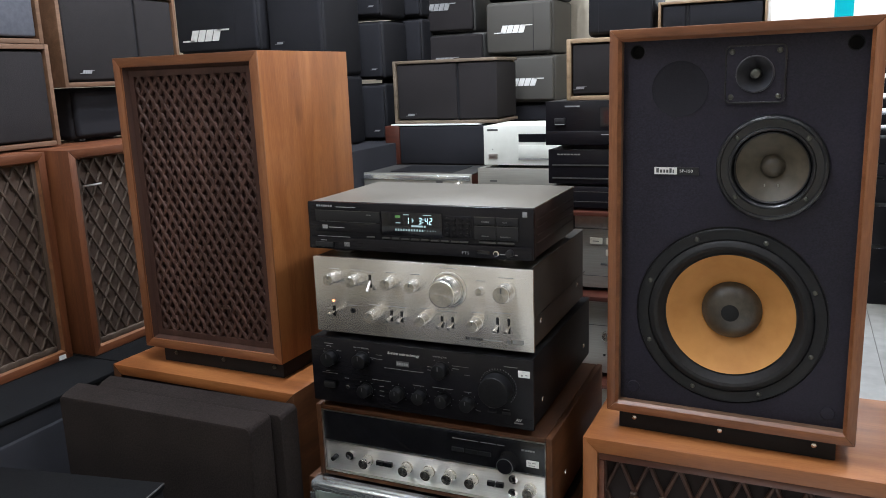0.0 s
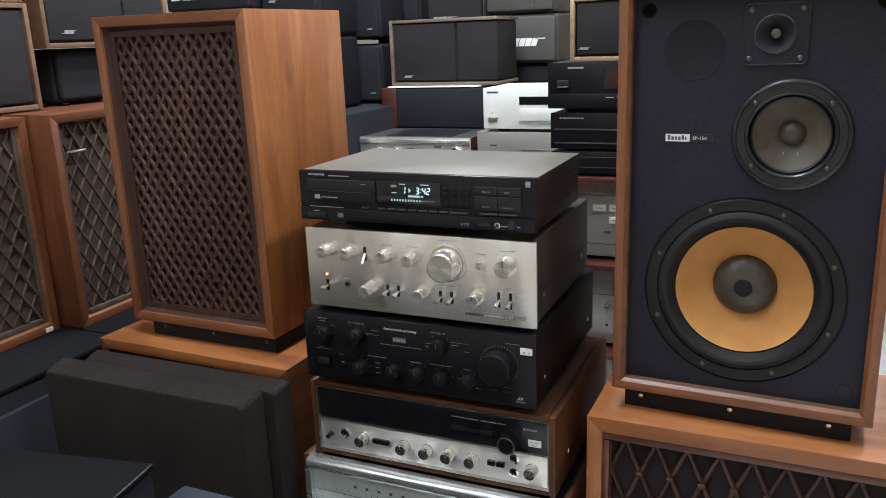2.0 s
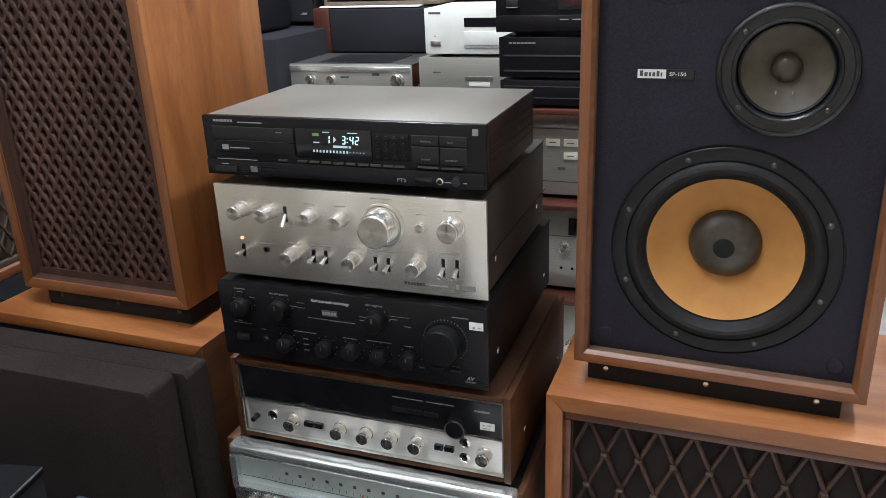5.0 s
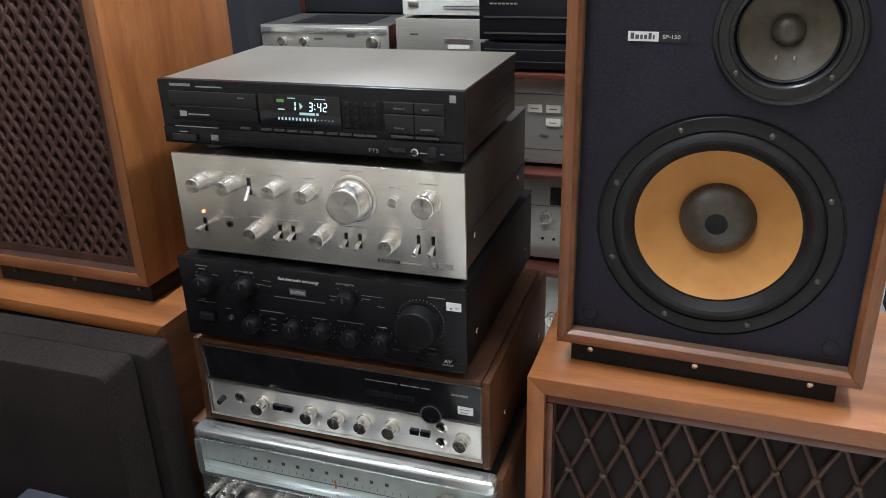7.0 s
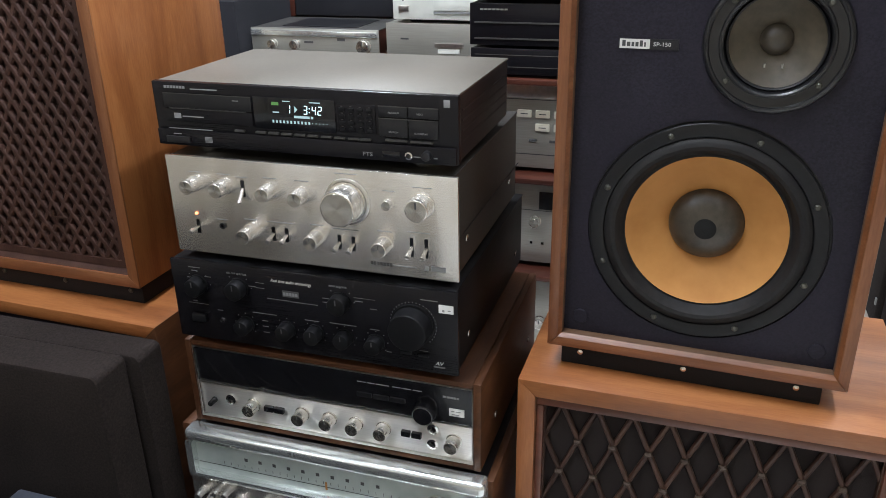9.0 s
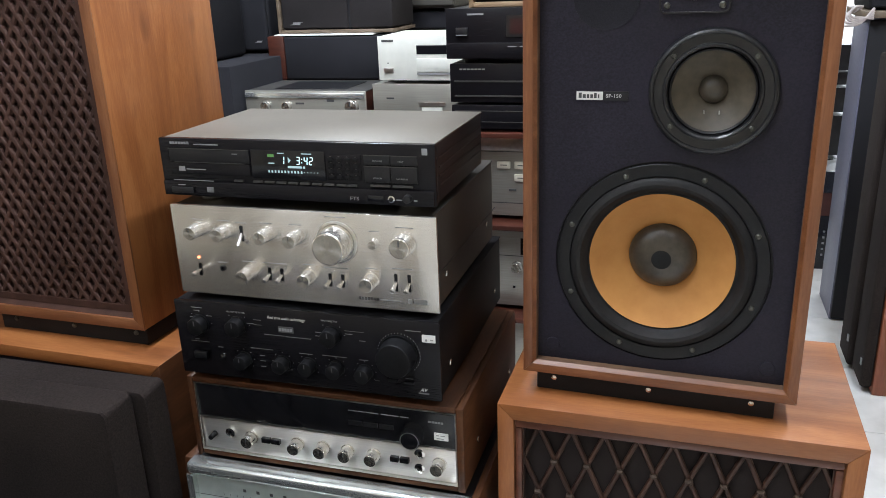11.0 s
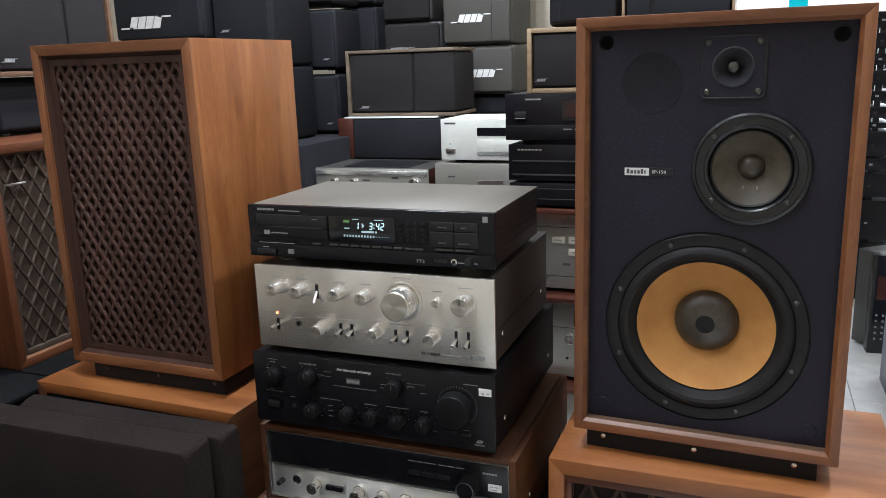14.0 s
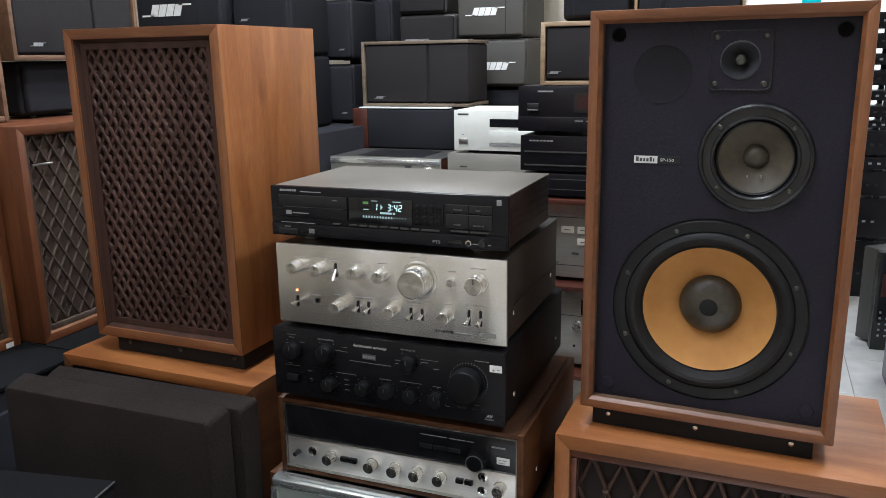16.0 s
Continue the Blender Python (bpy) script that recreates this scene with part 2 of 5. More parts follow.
cap_grey = surface("grey_dust_cap", (0.038, 0.031, 0.0225), (0.070, 0.058, 0.043), 0.34, 110.0, relief=0.1)
dark_dot = surface("dark_felt", (0.004, 0.004, 0.004), (0.007, 0.007, 0.008), 0.9, 80.0, relief=0.1)
white_ink = surface("white_print", (0.62, 0.61, 0.58), (0.75, 0.74, 0.71), 0.6, 60.0, relief=0.0)
grey_ink = surface("grey_print", (0.20, 0.20, 0.20), (0.29, 0.29, 0.29), 0.6, 60.0, relief=0.0)
dim_ink = surface("dim_grey_print", (0.11, 0.11, 0.105), (0.17, 0.17, 0.165), 0.6, 60.0, relief=0.0)
dark_ink = surface("dark_print", (0.05, 0.05, 0.05), (0.08, 0.08, 0.08), 0.6, 60.0, relief=0.0)
paper = surface("white_paper", (0.70, 0.70, 0.68), (0.82, 0.82, 0.80), 0.8, 60.0, relief=0.05)
# Lightened so that the colour carries a window's reflection; no lamp behind it.
dial_glass = surface("dial_glass_painted_reflection", (0.52, 0.59, 0.56), (0.66, 0.73, 0.69), 0.12, 30.0, relief=0.0, metal=0.2)
cream_wall = surface("cream_wall_paint", (0.46, 0.40, 0.31), (0.56, 0.50, 0.40), 0.8, 18.0, relief=0.12)
ceiling_paint = surface("ceiling_paint", (0.58, 0.57, 0.54), (0.66, 0.65, 0.62), 0.9, 20.0, relief=0.1)
tile = surface("pale_floor_tile", (0.60, 0.60, 0.58), (0.72, 0.72, 0.70), 0.16, 14.0, relief=0.02, rough2=0.3)
grout = surface("tile_grout", (0.24, 0.23, 0.21), (0.32, 0.31, 0.29), 0.9, 60.0, relief=0.2)
maroon_glass = surface("dark_red_display", (0.020, 0.003, 0.004), (0.032, 0.006, 0.007), 0.15, 30.0, relief=0.0)
blue_side = surface("blue_grey_vinyl", (0.050, 0.052, 0.066), (0.076, 0.080, 0.098), 0.5, 90.0, relief=0.1)
red_wood = wood("red_veneer", (0.15, 0.04, 0.018), (0.22, 0.066, 0.03), (0.30, 0.10, 0.046), "z", 0.35)
cable_grey = surface("clear_cable", (0.35, 0.31, 0.30), (0.5, 0.45, 0.43), 0.35, 60.0, relief=0.0)
vfd = glow("display_glow", (0.60, 0.93, 1.0), 1.7)
vfd_green = glow("display_green", (0.30, 0.8, 0.22), 0.28)
vfd_dim = glow("display_dim", (0.55, 0.8, 0.85), 0.7)
led_red = glow("pilot_lamp", (1.0, 0.30, 0.12), 4.0)
tube_glow = glow("tube_glow", (1.0, 0.95, 0.88), 6.0)
outside_white = glow("bright_street", (0.93, 0.97, 1.0), 1.6)
outside_cyan = glow("cyan_sign", (0.0, 0.62, 0.80), 1.1)
glass, _, gb = base("window_glass")
gb.inputs["Transmission Weight"].default_value, gb.inputs["Roughness"].default_value, gb.inputs["IOR"].default_value = 1.0, 0.0, 1.02

# ---- builders ----


def box(bm, x0, x1, y0, y1, z0, z1, bevel=0.0, seg=2):
    made = bmesh.ops.create_cube(bm, size=1.0)["verts"]
    bmesh.ops.transform(bm, matrix=Matrix.LocRotScale(((x0 + x1) / 2, (y0 + y1) / 2, (z0 + z1) / 2), None, (x1 - x0, y1 - y0, z1 - z0)), verts=made)
    if bevel:
        edges = list({e for v in made for e in v.link_edges})
        bmesh.ops.bevel(bm, geom=edges, offset=bevel, segments=seg, profile=0.5, affect="EDGES")
    return bm


def a_box(*args, **kw):
    return box(bmesh.new(), *args, **kw)


def lathe(bm, cx, cz, profile, seg=48):
    """A surface of revolution about an axis along y through (cx, cz); the profile is (radius, y)."""
    rings = []
    for r, y in profile:
        if r < 1e-6:
            rings.append([bm.verts.new((cx, y, cz))])
        else:
            rings.append([bm.verts.new((cx + r * math.cos(2 * math.pi * i / seg), y, cz + r * math.sin(2 * math.pi * i / seg))) for i in range(seg)])
    for a, b in zip(rings, rings[1:]):
        for i in range(seg):
            j = (i + 1) % seg
            if len(a) > 1 and len(b) > 1:
                bm.faces.new((a[i], a[j], b[j], b[i]))
            elif len(a) > 1:
                bm.faces.new((a[i], a[j], b[0]))
            elif len(b) > 1:
                bm.faces.new((a[0], b[j], b[i]))
    return bm


def a_lathe(cx, cz, profile, seg=48):
    return lathe(bmesh.new(), cx, cz, profile, seg)


def plate(x0, x1, z0, z1, y, thick, holes):
    """A board in the x-z plane with round holes (cx, cz, r)."""
    bm = bmesh.new()
    loops = [[(x0, z0), (x1, z0), (x1, z1), (x0, z1)]]
    loops += [[(cx + r * math.cos(i * math.pi / 24), cz + r * math.sin(i * math.pi / 24)) for i in range(48)] for cx, cz, r in holes]
    for pts in loops:
        vs = [bm.verts.new((px, y, pz)) for px, pz in pts]
        for a, b in zip(vs, vs[1:] + vs[:1]):
            bm.edges.new((a, b))
    bmesh.ops.triangle_fill(bm, use_beauty=True, use_dissolve=False, edges=bm.edges[:], normal=(0, -1, 0))
    ext = bmesh.ops.extrude_face_region(bm, geom=bm.faces[:])
    bmesh.ops.translate(bm, vec=(0, thick, 0), verts=[g for g in ext["geom"] if isinstance(g, bmesh.types.BMVert)])
    bmesh.ops.recalc_face_normals(bm, faces=bm.faces[:])
    return bm


def mesh_of(name, bm, material, smooth=None):
    me = bpy.data.meshes.new(name)
    bmesh.ops.recalc_face_normals(bm, faces=bm.faces[:])
    for f in bm.faces:
        f.smooth = True
    limit = radians(32 if smooth is None else smooth)
    for e in bm.edges:
        if len(e.link_faces) == 2 and e.calc_face_angle(0.0) > limit:
            e.smooth = False
    bm.to_mesh(me)
    bm.free()
    me.materials.append(material)
    return me


def thing(name, m, label, category, group="", kind=""):
    ob = new(name)
    ob.empty_display_size = 0.05
    ob.matrix_world = m
    return tagged(ob, label, category, group, kind)


def part(name, bm, material, parent, label=""):
    ob = new(name, mesh_of(name, bm, material))
    ob.parent = parent
    return tagged(ob, label)


def piece(name, mesh, parent, m):
    ob = new(name, mesh)
    ob.parent = parent
    ob.matrix_local = m
    return ob


def setting(name, bm, material, label):
    return tagged(new(name, mesh_of(name, bm, material)), label, name.split("_")[0], kind="structure")


def lettering(name, words, x, y, z, size, material, parent, shear=0.0, stretch=1.0):
    """Letters of the built-in font as a mesh that faces -y."""
    cu = bpy.data.curves.new(name, "FONT")
    cu.body, cu.size, cu.shear, cu.extrude, cu.resolution_u = words, size, shear, 0.0002, 2
    tmp = bpy.data.objects.new(name, cu)
    me = bpy.data.meshes.new_from_object(tmp)
    bpy.data.objects.remove(tmp)
    me.materials.clear()
    me.materials.append(material)
    return piece(name, me, parent, Matrix.Translation((x, y, z)) @ Matrix.Rotation(radians(90), 4, "X") @ Matrix.Diagonal((stretch, 1, 1, 1)))


def bars(name, items, y, material, parent, thick=0.0006):
    """Small printed bars: (x0, x1, z, height)."""
    for x0, x1, z, h in items:
        part(name, a_box(x0, x1, y - thick, y, z - h / 2, z + h / 2), material, parent)


def logo(parent, x, z, w, y, material):
    """A slanted maker's badge drawn as plain shapes: a block with a low bar before it and a high bar behind it."""
    h = w * 0.2
    s = h * 0.35
    quads = [(-0.5 * w, -0.24 * w, -0.5 * h, -0.36 * h), (0.24 * w, 0.5 * w, 0.36 * h, 0.5 * h)]
    for k in range(4):
        quads.append((-0.32 * w + k * 0.165 * w, -0.32 * w + k * 0.165 * w + 0.145 * w, -0.5 * h, 0.5 * h))
    for a, b, c, d in quads:
        bm = bmesh.new()
        vs = [bm.verts.new((x + px + s * pz / h, y - dy, z + pz)) for dy in (0.002, 0.0) for px, pz in ((a, c), (b, c), (b, d), (a, d))]
        bm.faces.new(vs[:4])
        for i in range(4):
            j = (i + 1) % 4
            bm.faces.new((vs[i], vs[4 + i], vs[4 + j], vs[j]))
        part("badge_mark", bm, material, parent)


def bar_between(a, b, w, d):
    """A flat lath with rounded front edges from a to b in the x-z plane, d deep along y."""
    a, b = Vector(a), Vector(b)
    along = (b - a).normalized()
    side = Vector((along.z, 0, -along.x))
    prof = [(-w / 2, d), (-w / 2, d * 0.35), (-w * 0.28, 0), (w * 0.28, 0), (w / 2, d * 0.35), (w / 2, d)]
    bm = bmesh.new()
    ends = [[bm.verts.new(p + side * s + Vector((0, q, 0))) for s, q in prof] for p in (a, b)]
    for i in range(6):
        j = (i + 1) % 6
        bm.faces.new((ends[0][i], ends[0][j], ends[1][j], ends[1][i]))
    bm.faces.new(ends[0])
    bm.faces.new(ends[1])
    return bm


def lattice(parent, x0, x1, z0, z1, y, px, pz, w, d, material, weave=0.0):
    """Crossed laths: each a piece of its own; px, pz are the diamond's width and height."""
    slope = pz / px
    for sgn in (1, -1):
        reach = (z1 - z0) / slope
        n0, n1 = (-math.ceil(reach / px) - 1, math.ceil((x1 - x0) / px) + 1) if sgn > 0 else (-1, math.ceil((x1 - x0 + reach) / px) + 1)
        for k in range(n0, n1):
            xs = x0 + k * px + px * 0.5
            lo, hi = 0.0, z1 - z0
            if sgn > 0:
                lo, hi = max(lo, (x0 - xs) * slope), min(hi, (x1 - xs) * slope)
            else:
                lo, hi = max(lo, (xs - x1) * slope), min(hi, (xs - x0) * slope)
            if hi - lo < px * 0.4:
                continue
            yy = y + (weave if sgn > 0 else 0.0)
            part("lath", bar_between((xs + sgn * lo / slope, yy, z0 + lo), (xs + sgn * hi / slope, yy, z0 + hi), w, d), material, parent)


def screw(parent, x, z, y, r, material, name="screw"):
    bm = a_lathe(x, z, [(r, y), (r * 0.95, y - r * 0.45), (r * 0.55, y - r * 0.75), (0, y - r * 0.8)], 14)
    return part(name, bm, material, parent)


def knob(parent, x, z, y, r, length, material, face=None, collar=True, name="knob", pointer=True, face_mat=None):
    prof = []
    if collar:
        prof += [(r * 1.14, y), (r * 1.14, y - length * 0.13), (r * 0.96, y - length * 0.15), (r * 0.96, y - length * 0.19), (r * 1.06, y - length * 0.21)]
    else:
        prof += [(r, y)]
    prof += [(r, y - length * 0.94), (r * 0.96, y - length * 0.985), (r * 0.90, y - length), (0, y - length * 0.99)]
    k = part(name, a_lathe(x, z, prof, 32), material, parent)
    if face_mat:
        part("cap", a_lathe(x, z, [(r * 0.91, y - length * 1.0), (r * 0.89, y - length * 1.01), (0, y - length * 1.005)], 32), face_mat, k)
    if pointer:
        part("pointer", a_box(x - r * 0.07, x + r * 0.07, y - length * 1.025, y - length * 1.01, z + r * 0.2, z + r * 0.8), dark_ink, k)
    return k


def toggle(parent, x, z, y, tilt=14, slot=0.018):
    t = part("switch", a_box(x - 0.0024, x + 0.0024, y - 0.0008, y, z - slot / 2, z + slot / 2), gloss_black, parent)
    bm = bmesh.new()
    lathe(bm, 0, 0, [(0.0022, 0), (0.0027, -0.010), (0.0039, -0.017), (0.0036, -0.0205), (0, -0.0212)], 14)
    bmesh.ops.transform(bm, matrix=Matrix.Translation((x, y, z)) @ Matrix.Rotation(radians(tilt), 4, "X"), verts=bm.verts)
    part("lever", bm, spun, t, "chromed switch lever")
    return t

# ---- the shell of the shop ----
setting("floor", a_box(-3.3, 3.3, -3.1, 4.7, -0.1, -0.004), grout, "pale glossy tiled floor with thin grey joints")
FLOOR = bpy.data.objects["floor"]
setting("ceiling", a_box(-3.3, 3.3, -3.1, 4.7, CEILING, CEILING + 0.1), ceiling_paint, "plain off-white painted ceiling")
setting("wall_west", a_box(-3.4, -3.3, -3.1, 4.7, 0, CEILING), cream_wall, "plain cream painted wall")
setting("wall_east", a_box(3.3, 3.4, -3.1, 4.7, 0, CEILING), cream_wall, "plain cream painted wall")
setting("wall_south", a_box(-3.3, 3.3, -3.2, -3.1, 0, CEILING), cream_wall, "plain cream painted wall")
setting("wall_partition", a_box(-3.3, 0.24, 2.45, 2.57, 0, CEILING), cream_wall, "cream painted wall behind the stacked speakers")
bm = a_box(-3.3, 0.05, 4.6, 4.7, 0, CEILING)
box(bm, 0.05, 3.3, 4.6, 4.7, 0, 0.3), box(bm, 0.05, 3.3, 4.6, 4.7, 2.65, CEILING), box(bm, 3.2, 3.3, 4.6, 4.7, 0.3, 2.65)
setting("wall_north", bm, cream_wall, "cream wall with a wide shop window")
win = thing("window_1", Matrix.Translation((0.05, 4.62, 0.3)), "wide shop window with a dark metal frame", "window", kind="structure")
for x in (0.0, 1.05, 2.1, 3.11):
    part("window_frame", a_box(x, x + 0.04, 0, 0.06, 0, 2.35), black_metal, win)
for k in range(3):
    pane = part("pane", a_box(0.04 + 1.05 * k, 1.05 + 1.05 * k, 0.02, 0.026, 0, 2.35), glass, win)
    pane.visible_shadow = False
tagged(new("backdrop", mesh_of("backdrop", a_box(-2.5, 7, 7.5, 7.6, -0.5, 4.5), outside_white)), "overexposed white daylight outside the shop window", "backdrop", kind="structure")
sign = thing("street_sign", Matrix.Translation((0.62, 7.3, 1.2)), "cyan sign panel in the bright street outside", "sign", kind="structure")
part("panel", a_box(0.0, 0.16, 0, 0.03, 0, 1.4), outside_cyan, sign)
part("panel", a_box(0.42, 1.3, 0, 0.03, 0.55, 1.4), outside_cyan, sign)
for tx, ty, tp in TUBES:
    t = thing("ceiling_light", Matrix.Translation((tx, ty, CEILING)), "white ceiling tube lamp", "lamp", group="ceiling tubes")
    part("housing", a_box(-0.09, 0.09, -0.62, 0.62, -0.05, 0, bevel=0.008), white_metal, t)
    part("tube", a_box(-0.02, 0.02, -0.59, 0.59, -0.078, -0.052, bevel=0.008), tube_glow, t)

# ---- cabinets ----


def mitred(pts, d, lean):
    """A board of trapezoid section in the x-z plane, d deep along y, with eased edges."""
    bm = bmesh.new()
    f = bm.faces.new([bm.verts.new((px, 0, pz)) for px, pz in pts])
    ext = bmesh.ops.extrude_face_region(bm, geom=[f])
    bmesh.ops.translate(bm, vec=(0, d, 0), verts=[g for g in ext["geom"] if isinstance(g, bmesh.types.BMVert)])
    bmesh.ops.recalc_face_normals(bm, faces=bm.faces[:])
    bmesh.ops.bevel(bm, geom=bm.edges[:], offset=lean, segments=2, profile=0.5, affect="EDGES")
    return bm


def shell_panels(t, w, d, h, th, up, across, lean=0.0012):
    """The boards of a wooden cabinet, mitred at the corners."""
    part("side_panel", mitred([(0, 0), (th, th), (th, h - th), (0, h)], d, lean), up, t)
    part("side_panel", mitred([(w, 0), (w, h), (w - th, h - th), (w - th, th)], d, lean), up, t)
    part("top_panel", mitred([(0, h), (th, h - th), (w - th, h - th), (w, h)], d, lean), across, t)
    part("bottom_panel", mitred([(0, 0), (w, 0), (w - th, th), (th, th)], d, lean), across, t)
    part("back_panel", a_box(th, w - th, d - 0.014, d - 0.004, th, h - th), baffle_black, t)


def inner_bead(t, x0, x1, z0, z1, y0, y1, s, material):
    """The slanted bead that runs round the opening, one strip a side."""
    def strip(a, b, ina, inb):
        bm = bmesh.new()
        q = [bm.verts.new((a[0], y0, a[1])), bm.verts.new((b[0], y0, b[1])), bm.verts.new((inb[0], y1, inb[1])), bm.verts.new((ina[0], y1, ina[1])),
             bm.verts.new((a[0], y1, a[1])), bm.verts.new((b[0], y1, b[1]))]
        for f in ((0, 1, 2, 3), (0, 4, 5, 1), (0, 3, 4), (1, 5, 2), (3, 2, 5, 4)):
            bm.faces.new([q[i] for i in f])
        part("bead", bm, material, t)
    o = [(x0, z0), (x1, z0), (x1, z1), (x0, z1)]
    i = [(x0 + s, z0 + s), (x1 - s, z0 + s), (x1 - s, z1 - s), (x0 + s, z1 - s)]
    for k in range(4):
        n = (k + 1) % 4
        strip(o[k], o[n], i[k], i[n])


def plinth(t, x0, x1, y0, y1, z0, screws, metal):
    p = part("plinth", a_box(x0, x1, y0, y1, z0, 0.0, bevel=0.002), black_shell, t, "black wooden plinth with round screw heads")
    for sx in screws:
        part("screw", a_lathe(sx, z0 * 0.40, [(0.0045, y0), (0.004, y0 - 0.0025), (0.002, y0 - 0.004), (0, y0 - 0.0043)], 14), metal, p)


# the pair of speakers: widths, depth and heights
D, HT = 0.292, 0.632
RW, LW, LH = 0.382, 0.363, 0.612

open_sp = thing("open_speaker", pose(0.1035, 0.081, 0.690, 0, 0, -2.85), "walnut loudspeaker without its grille, tan woofer and black baffle", "loudspeaker", group="matching three-way speakers")
shell_panels(open_sp, RW, D, HT, 0.0140, red_z, red_x)
inner_bead(open_sp, 0.0140, RW - 0.0140, 0.0140, HT - 0.0140, 0.0005, 0.0060, 0.0045, red_x)
for lx0, lx1, lz0, lz1 in ((0.0140, 0.0185, 0.0140, HT - 0.0140), (RW - 0.0185, RW - 0.0140, 0.0140, HT - 0.0140), (0.0185, RW - 0.0185, HT - 0.0185, HT - 0.0140), (0.0185, RW - 0.0185, 0.0140, 0.0185)):
    part("ledge", a_box(lx0, lx1, 0.0061, 0.0198, lz0, lz1), dusty_ledge, open_sp, "dusty brown inner ledge")
WF, MD, TWT, PAS = (0.190, 0.181), (0.2427, 0.4193), (0.2137, 0.5583), (0.1055, 0.539)
part("baffle", plate(0.0140, RW - 0.0140, 0.0140, HT - 0.0140, 0.020, 0.016, [(*WF, 0.1461), (*MD, 0.0750), (*TWT, 0.0275), (*PAS, 0.0425), (0.0396, 0.597, 0.0106), (0.345, 0.597, 0.0106)]), baffle_black, open_sp, "scuffed black painted baffle board")
woofer = part("woofer", a_lathe(*WF, [(0.1462, 0.0202), (0.1458, 0.0228), (0.1432, 0.0228), (0.1428, 0.0180), (0.1420, 0.0170), (0.1396, 0.0168), (0.1275, 0.0166), (0.1260, 0.0172), (0.1248, 0.0200)], 72), rubber, open_sp, "black pressed woofer frame")
part("surround", a_lathe(*WF, [(0.1248, 0.0190), (0.1230, 0.0168), (0.1195, 0.0138), (0.1150, 0.0126), (0.1105, 0.0144), (0.1070, 0.0192), (0.1045, 0.0250), (0.1020, 0.0280), (0.0988, 0.0276)], 72), soft_rubber, woofer, "soft grey-black rubber roll")
part("cone", a_lathe(*WF, [(0.0990, 0.0272), (0.097, 0.0288), (0.080, 0.0405), (0.060, 0.0535), (0.0465, 0.0615)], 72), cone_tan, woofer, "tan paper cone")
dome = [(0.0472 * math.sin(math.radians(90 - a)), 0.0610 - 0.0235 * math.sin(math.radians(a))) for a in (0, 10, 22, 36, 50, 64)]
part("dust_cap", a_lathe(*WF, [(0.0485, 0.0612)] + dome + [(0.0138, 0.0390)], 56), cap_grey, woofer, "grey domed dust cap")
part("vent", a_lathe(*WF, [(0.0138, 0.0388), (0.013, 0.0384), (0.006, 0.0376), (0, 0.0375)], 32), dark_dot, woofer)
for k in range(8):
    a = math.radians(22.5 + 45 * k)
    screw(woofer, WF[0] + 0.1332 * math.cos(a), WF[1] + 0.1332 * math.sin(a), 0.0168, 0.0040, screw_grey)
mid = part("midrange", a_lathe(*MD, [(0.0798, 0.0203), (0.0795, 0.0160), (0.0778, 0.0122), (0.0752, 0.0108), (0.0732, 0.0116), (0.0722, 0.0142), (0.0660, 0.0150), (0.0618, 0.0146), (0.0605, 0.0118), (0.0585, 0.0112), (0.0566, 0.0128), (0.0550, 0.0215)], 64), glossy_ring, open_sp, "black metal midrange frame with four screws")
part("surround", a_lathe(*MD, [(0.0550, 0.0210), (0.0535, 0.0190), (0.0520, 0.0200), (0.0512, 0.0225)], 64), rubber, mid)
part("cone", a_lathe(*MD, [(0.0515, 0.0222), (0.050, 0.0240), (0.034, 0.0345), (0.0165, 0.0450)], 56), cone_grey, mid, "grey-brown ribbed paper cone")
part("dust_cap", a_lathe(*MD, [(0.0180, 0.0450), (0.0165, 0.0395), (0.0125, 0.0345), (0.007, 0.0318), (0, 0.0310)], 32), cap_grey, mid)
for dx in (-0.0095, 0.0095):
    part("lead", a_box(MD[0] + dx - 0.0009, MD[0] + dx + 0.0009, 0.0285, 0.034, MD[1] - 0.030, MD[1] - 0.026), champagne, mid)
for a in (42, 138, 222, 318):
    screw(mid, MD[0] + 0.0665 * math.cos(radians(a)), MD[1] + 0.0668 * math.sin(radians(a)), 0.0146, 0.0037, screw_grey)
tweeter = part("tweeter", plate(TWT[0] - 0.0415, TWT[0] + 0.0415, TWT[1] - 0.0415, TWT[1] + 0.0415, 0.0175, 0.003, [(*TWT, 0.0245)]), baffle_black, open_sp, "square black tweeter plate with a small horn")
part("horn", a_lathe(*TWT, [(0.0272, 0.0176), (0.0268, 0.0150), (0.0255, 0.0145), (0.0240, 0.0165), (0.0185, 0.0260), (0.0112, 0.0350), (0.0080, 0.0380)], 48), horn_black, tweeter)
part("plug", a_lathe(*TWT, [(0.0078, 0.038), (0.0078, 0.026), (0.0064, 0.0225), (0.0033, 0.0210), (0, 0.0207)], 24), screw_grey, tweeter, "grey metal centre plug")
for sx in (-0.033, 0.033):
    for sz in (-0.033, 0.033):
        screw(tweeter, TWT[0] + sx, TWT[1] + sz, 0.0175, 0.0042, screw_grey)
part("rear_tweeter_cover", a_lathe(*PAS, [(0.0430, 0.0205), (0.0426, 0.0192), (0.0412, 0.0196), (0.0395, 0.0204), (0.0, 0.0206)], 56), mesh_black, open_sp, "round black mesh cover")
for px, pz in ((0.0396, 0.597), (0.345, 0.597)):
    part("grille_socket", a_lathe(px, pz, [(0.0114, 0.0199), (0.0112, 0.0190), (0.0104, 0.0192), (0.0100, 0.0230), (0.0094, 0.0350), (0, 0.0352)], 24), dark_dot, open_sp, "deep black grille socket")
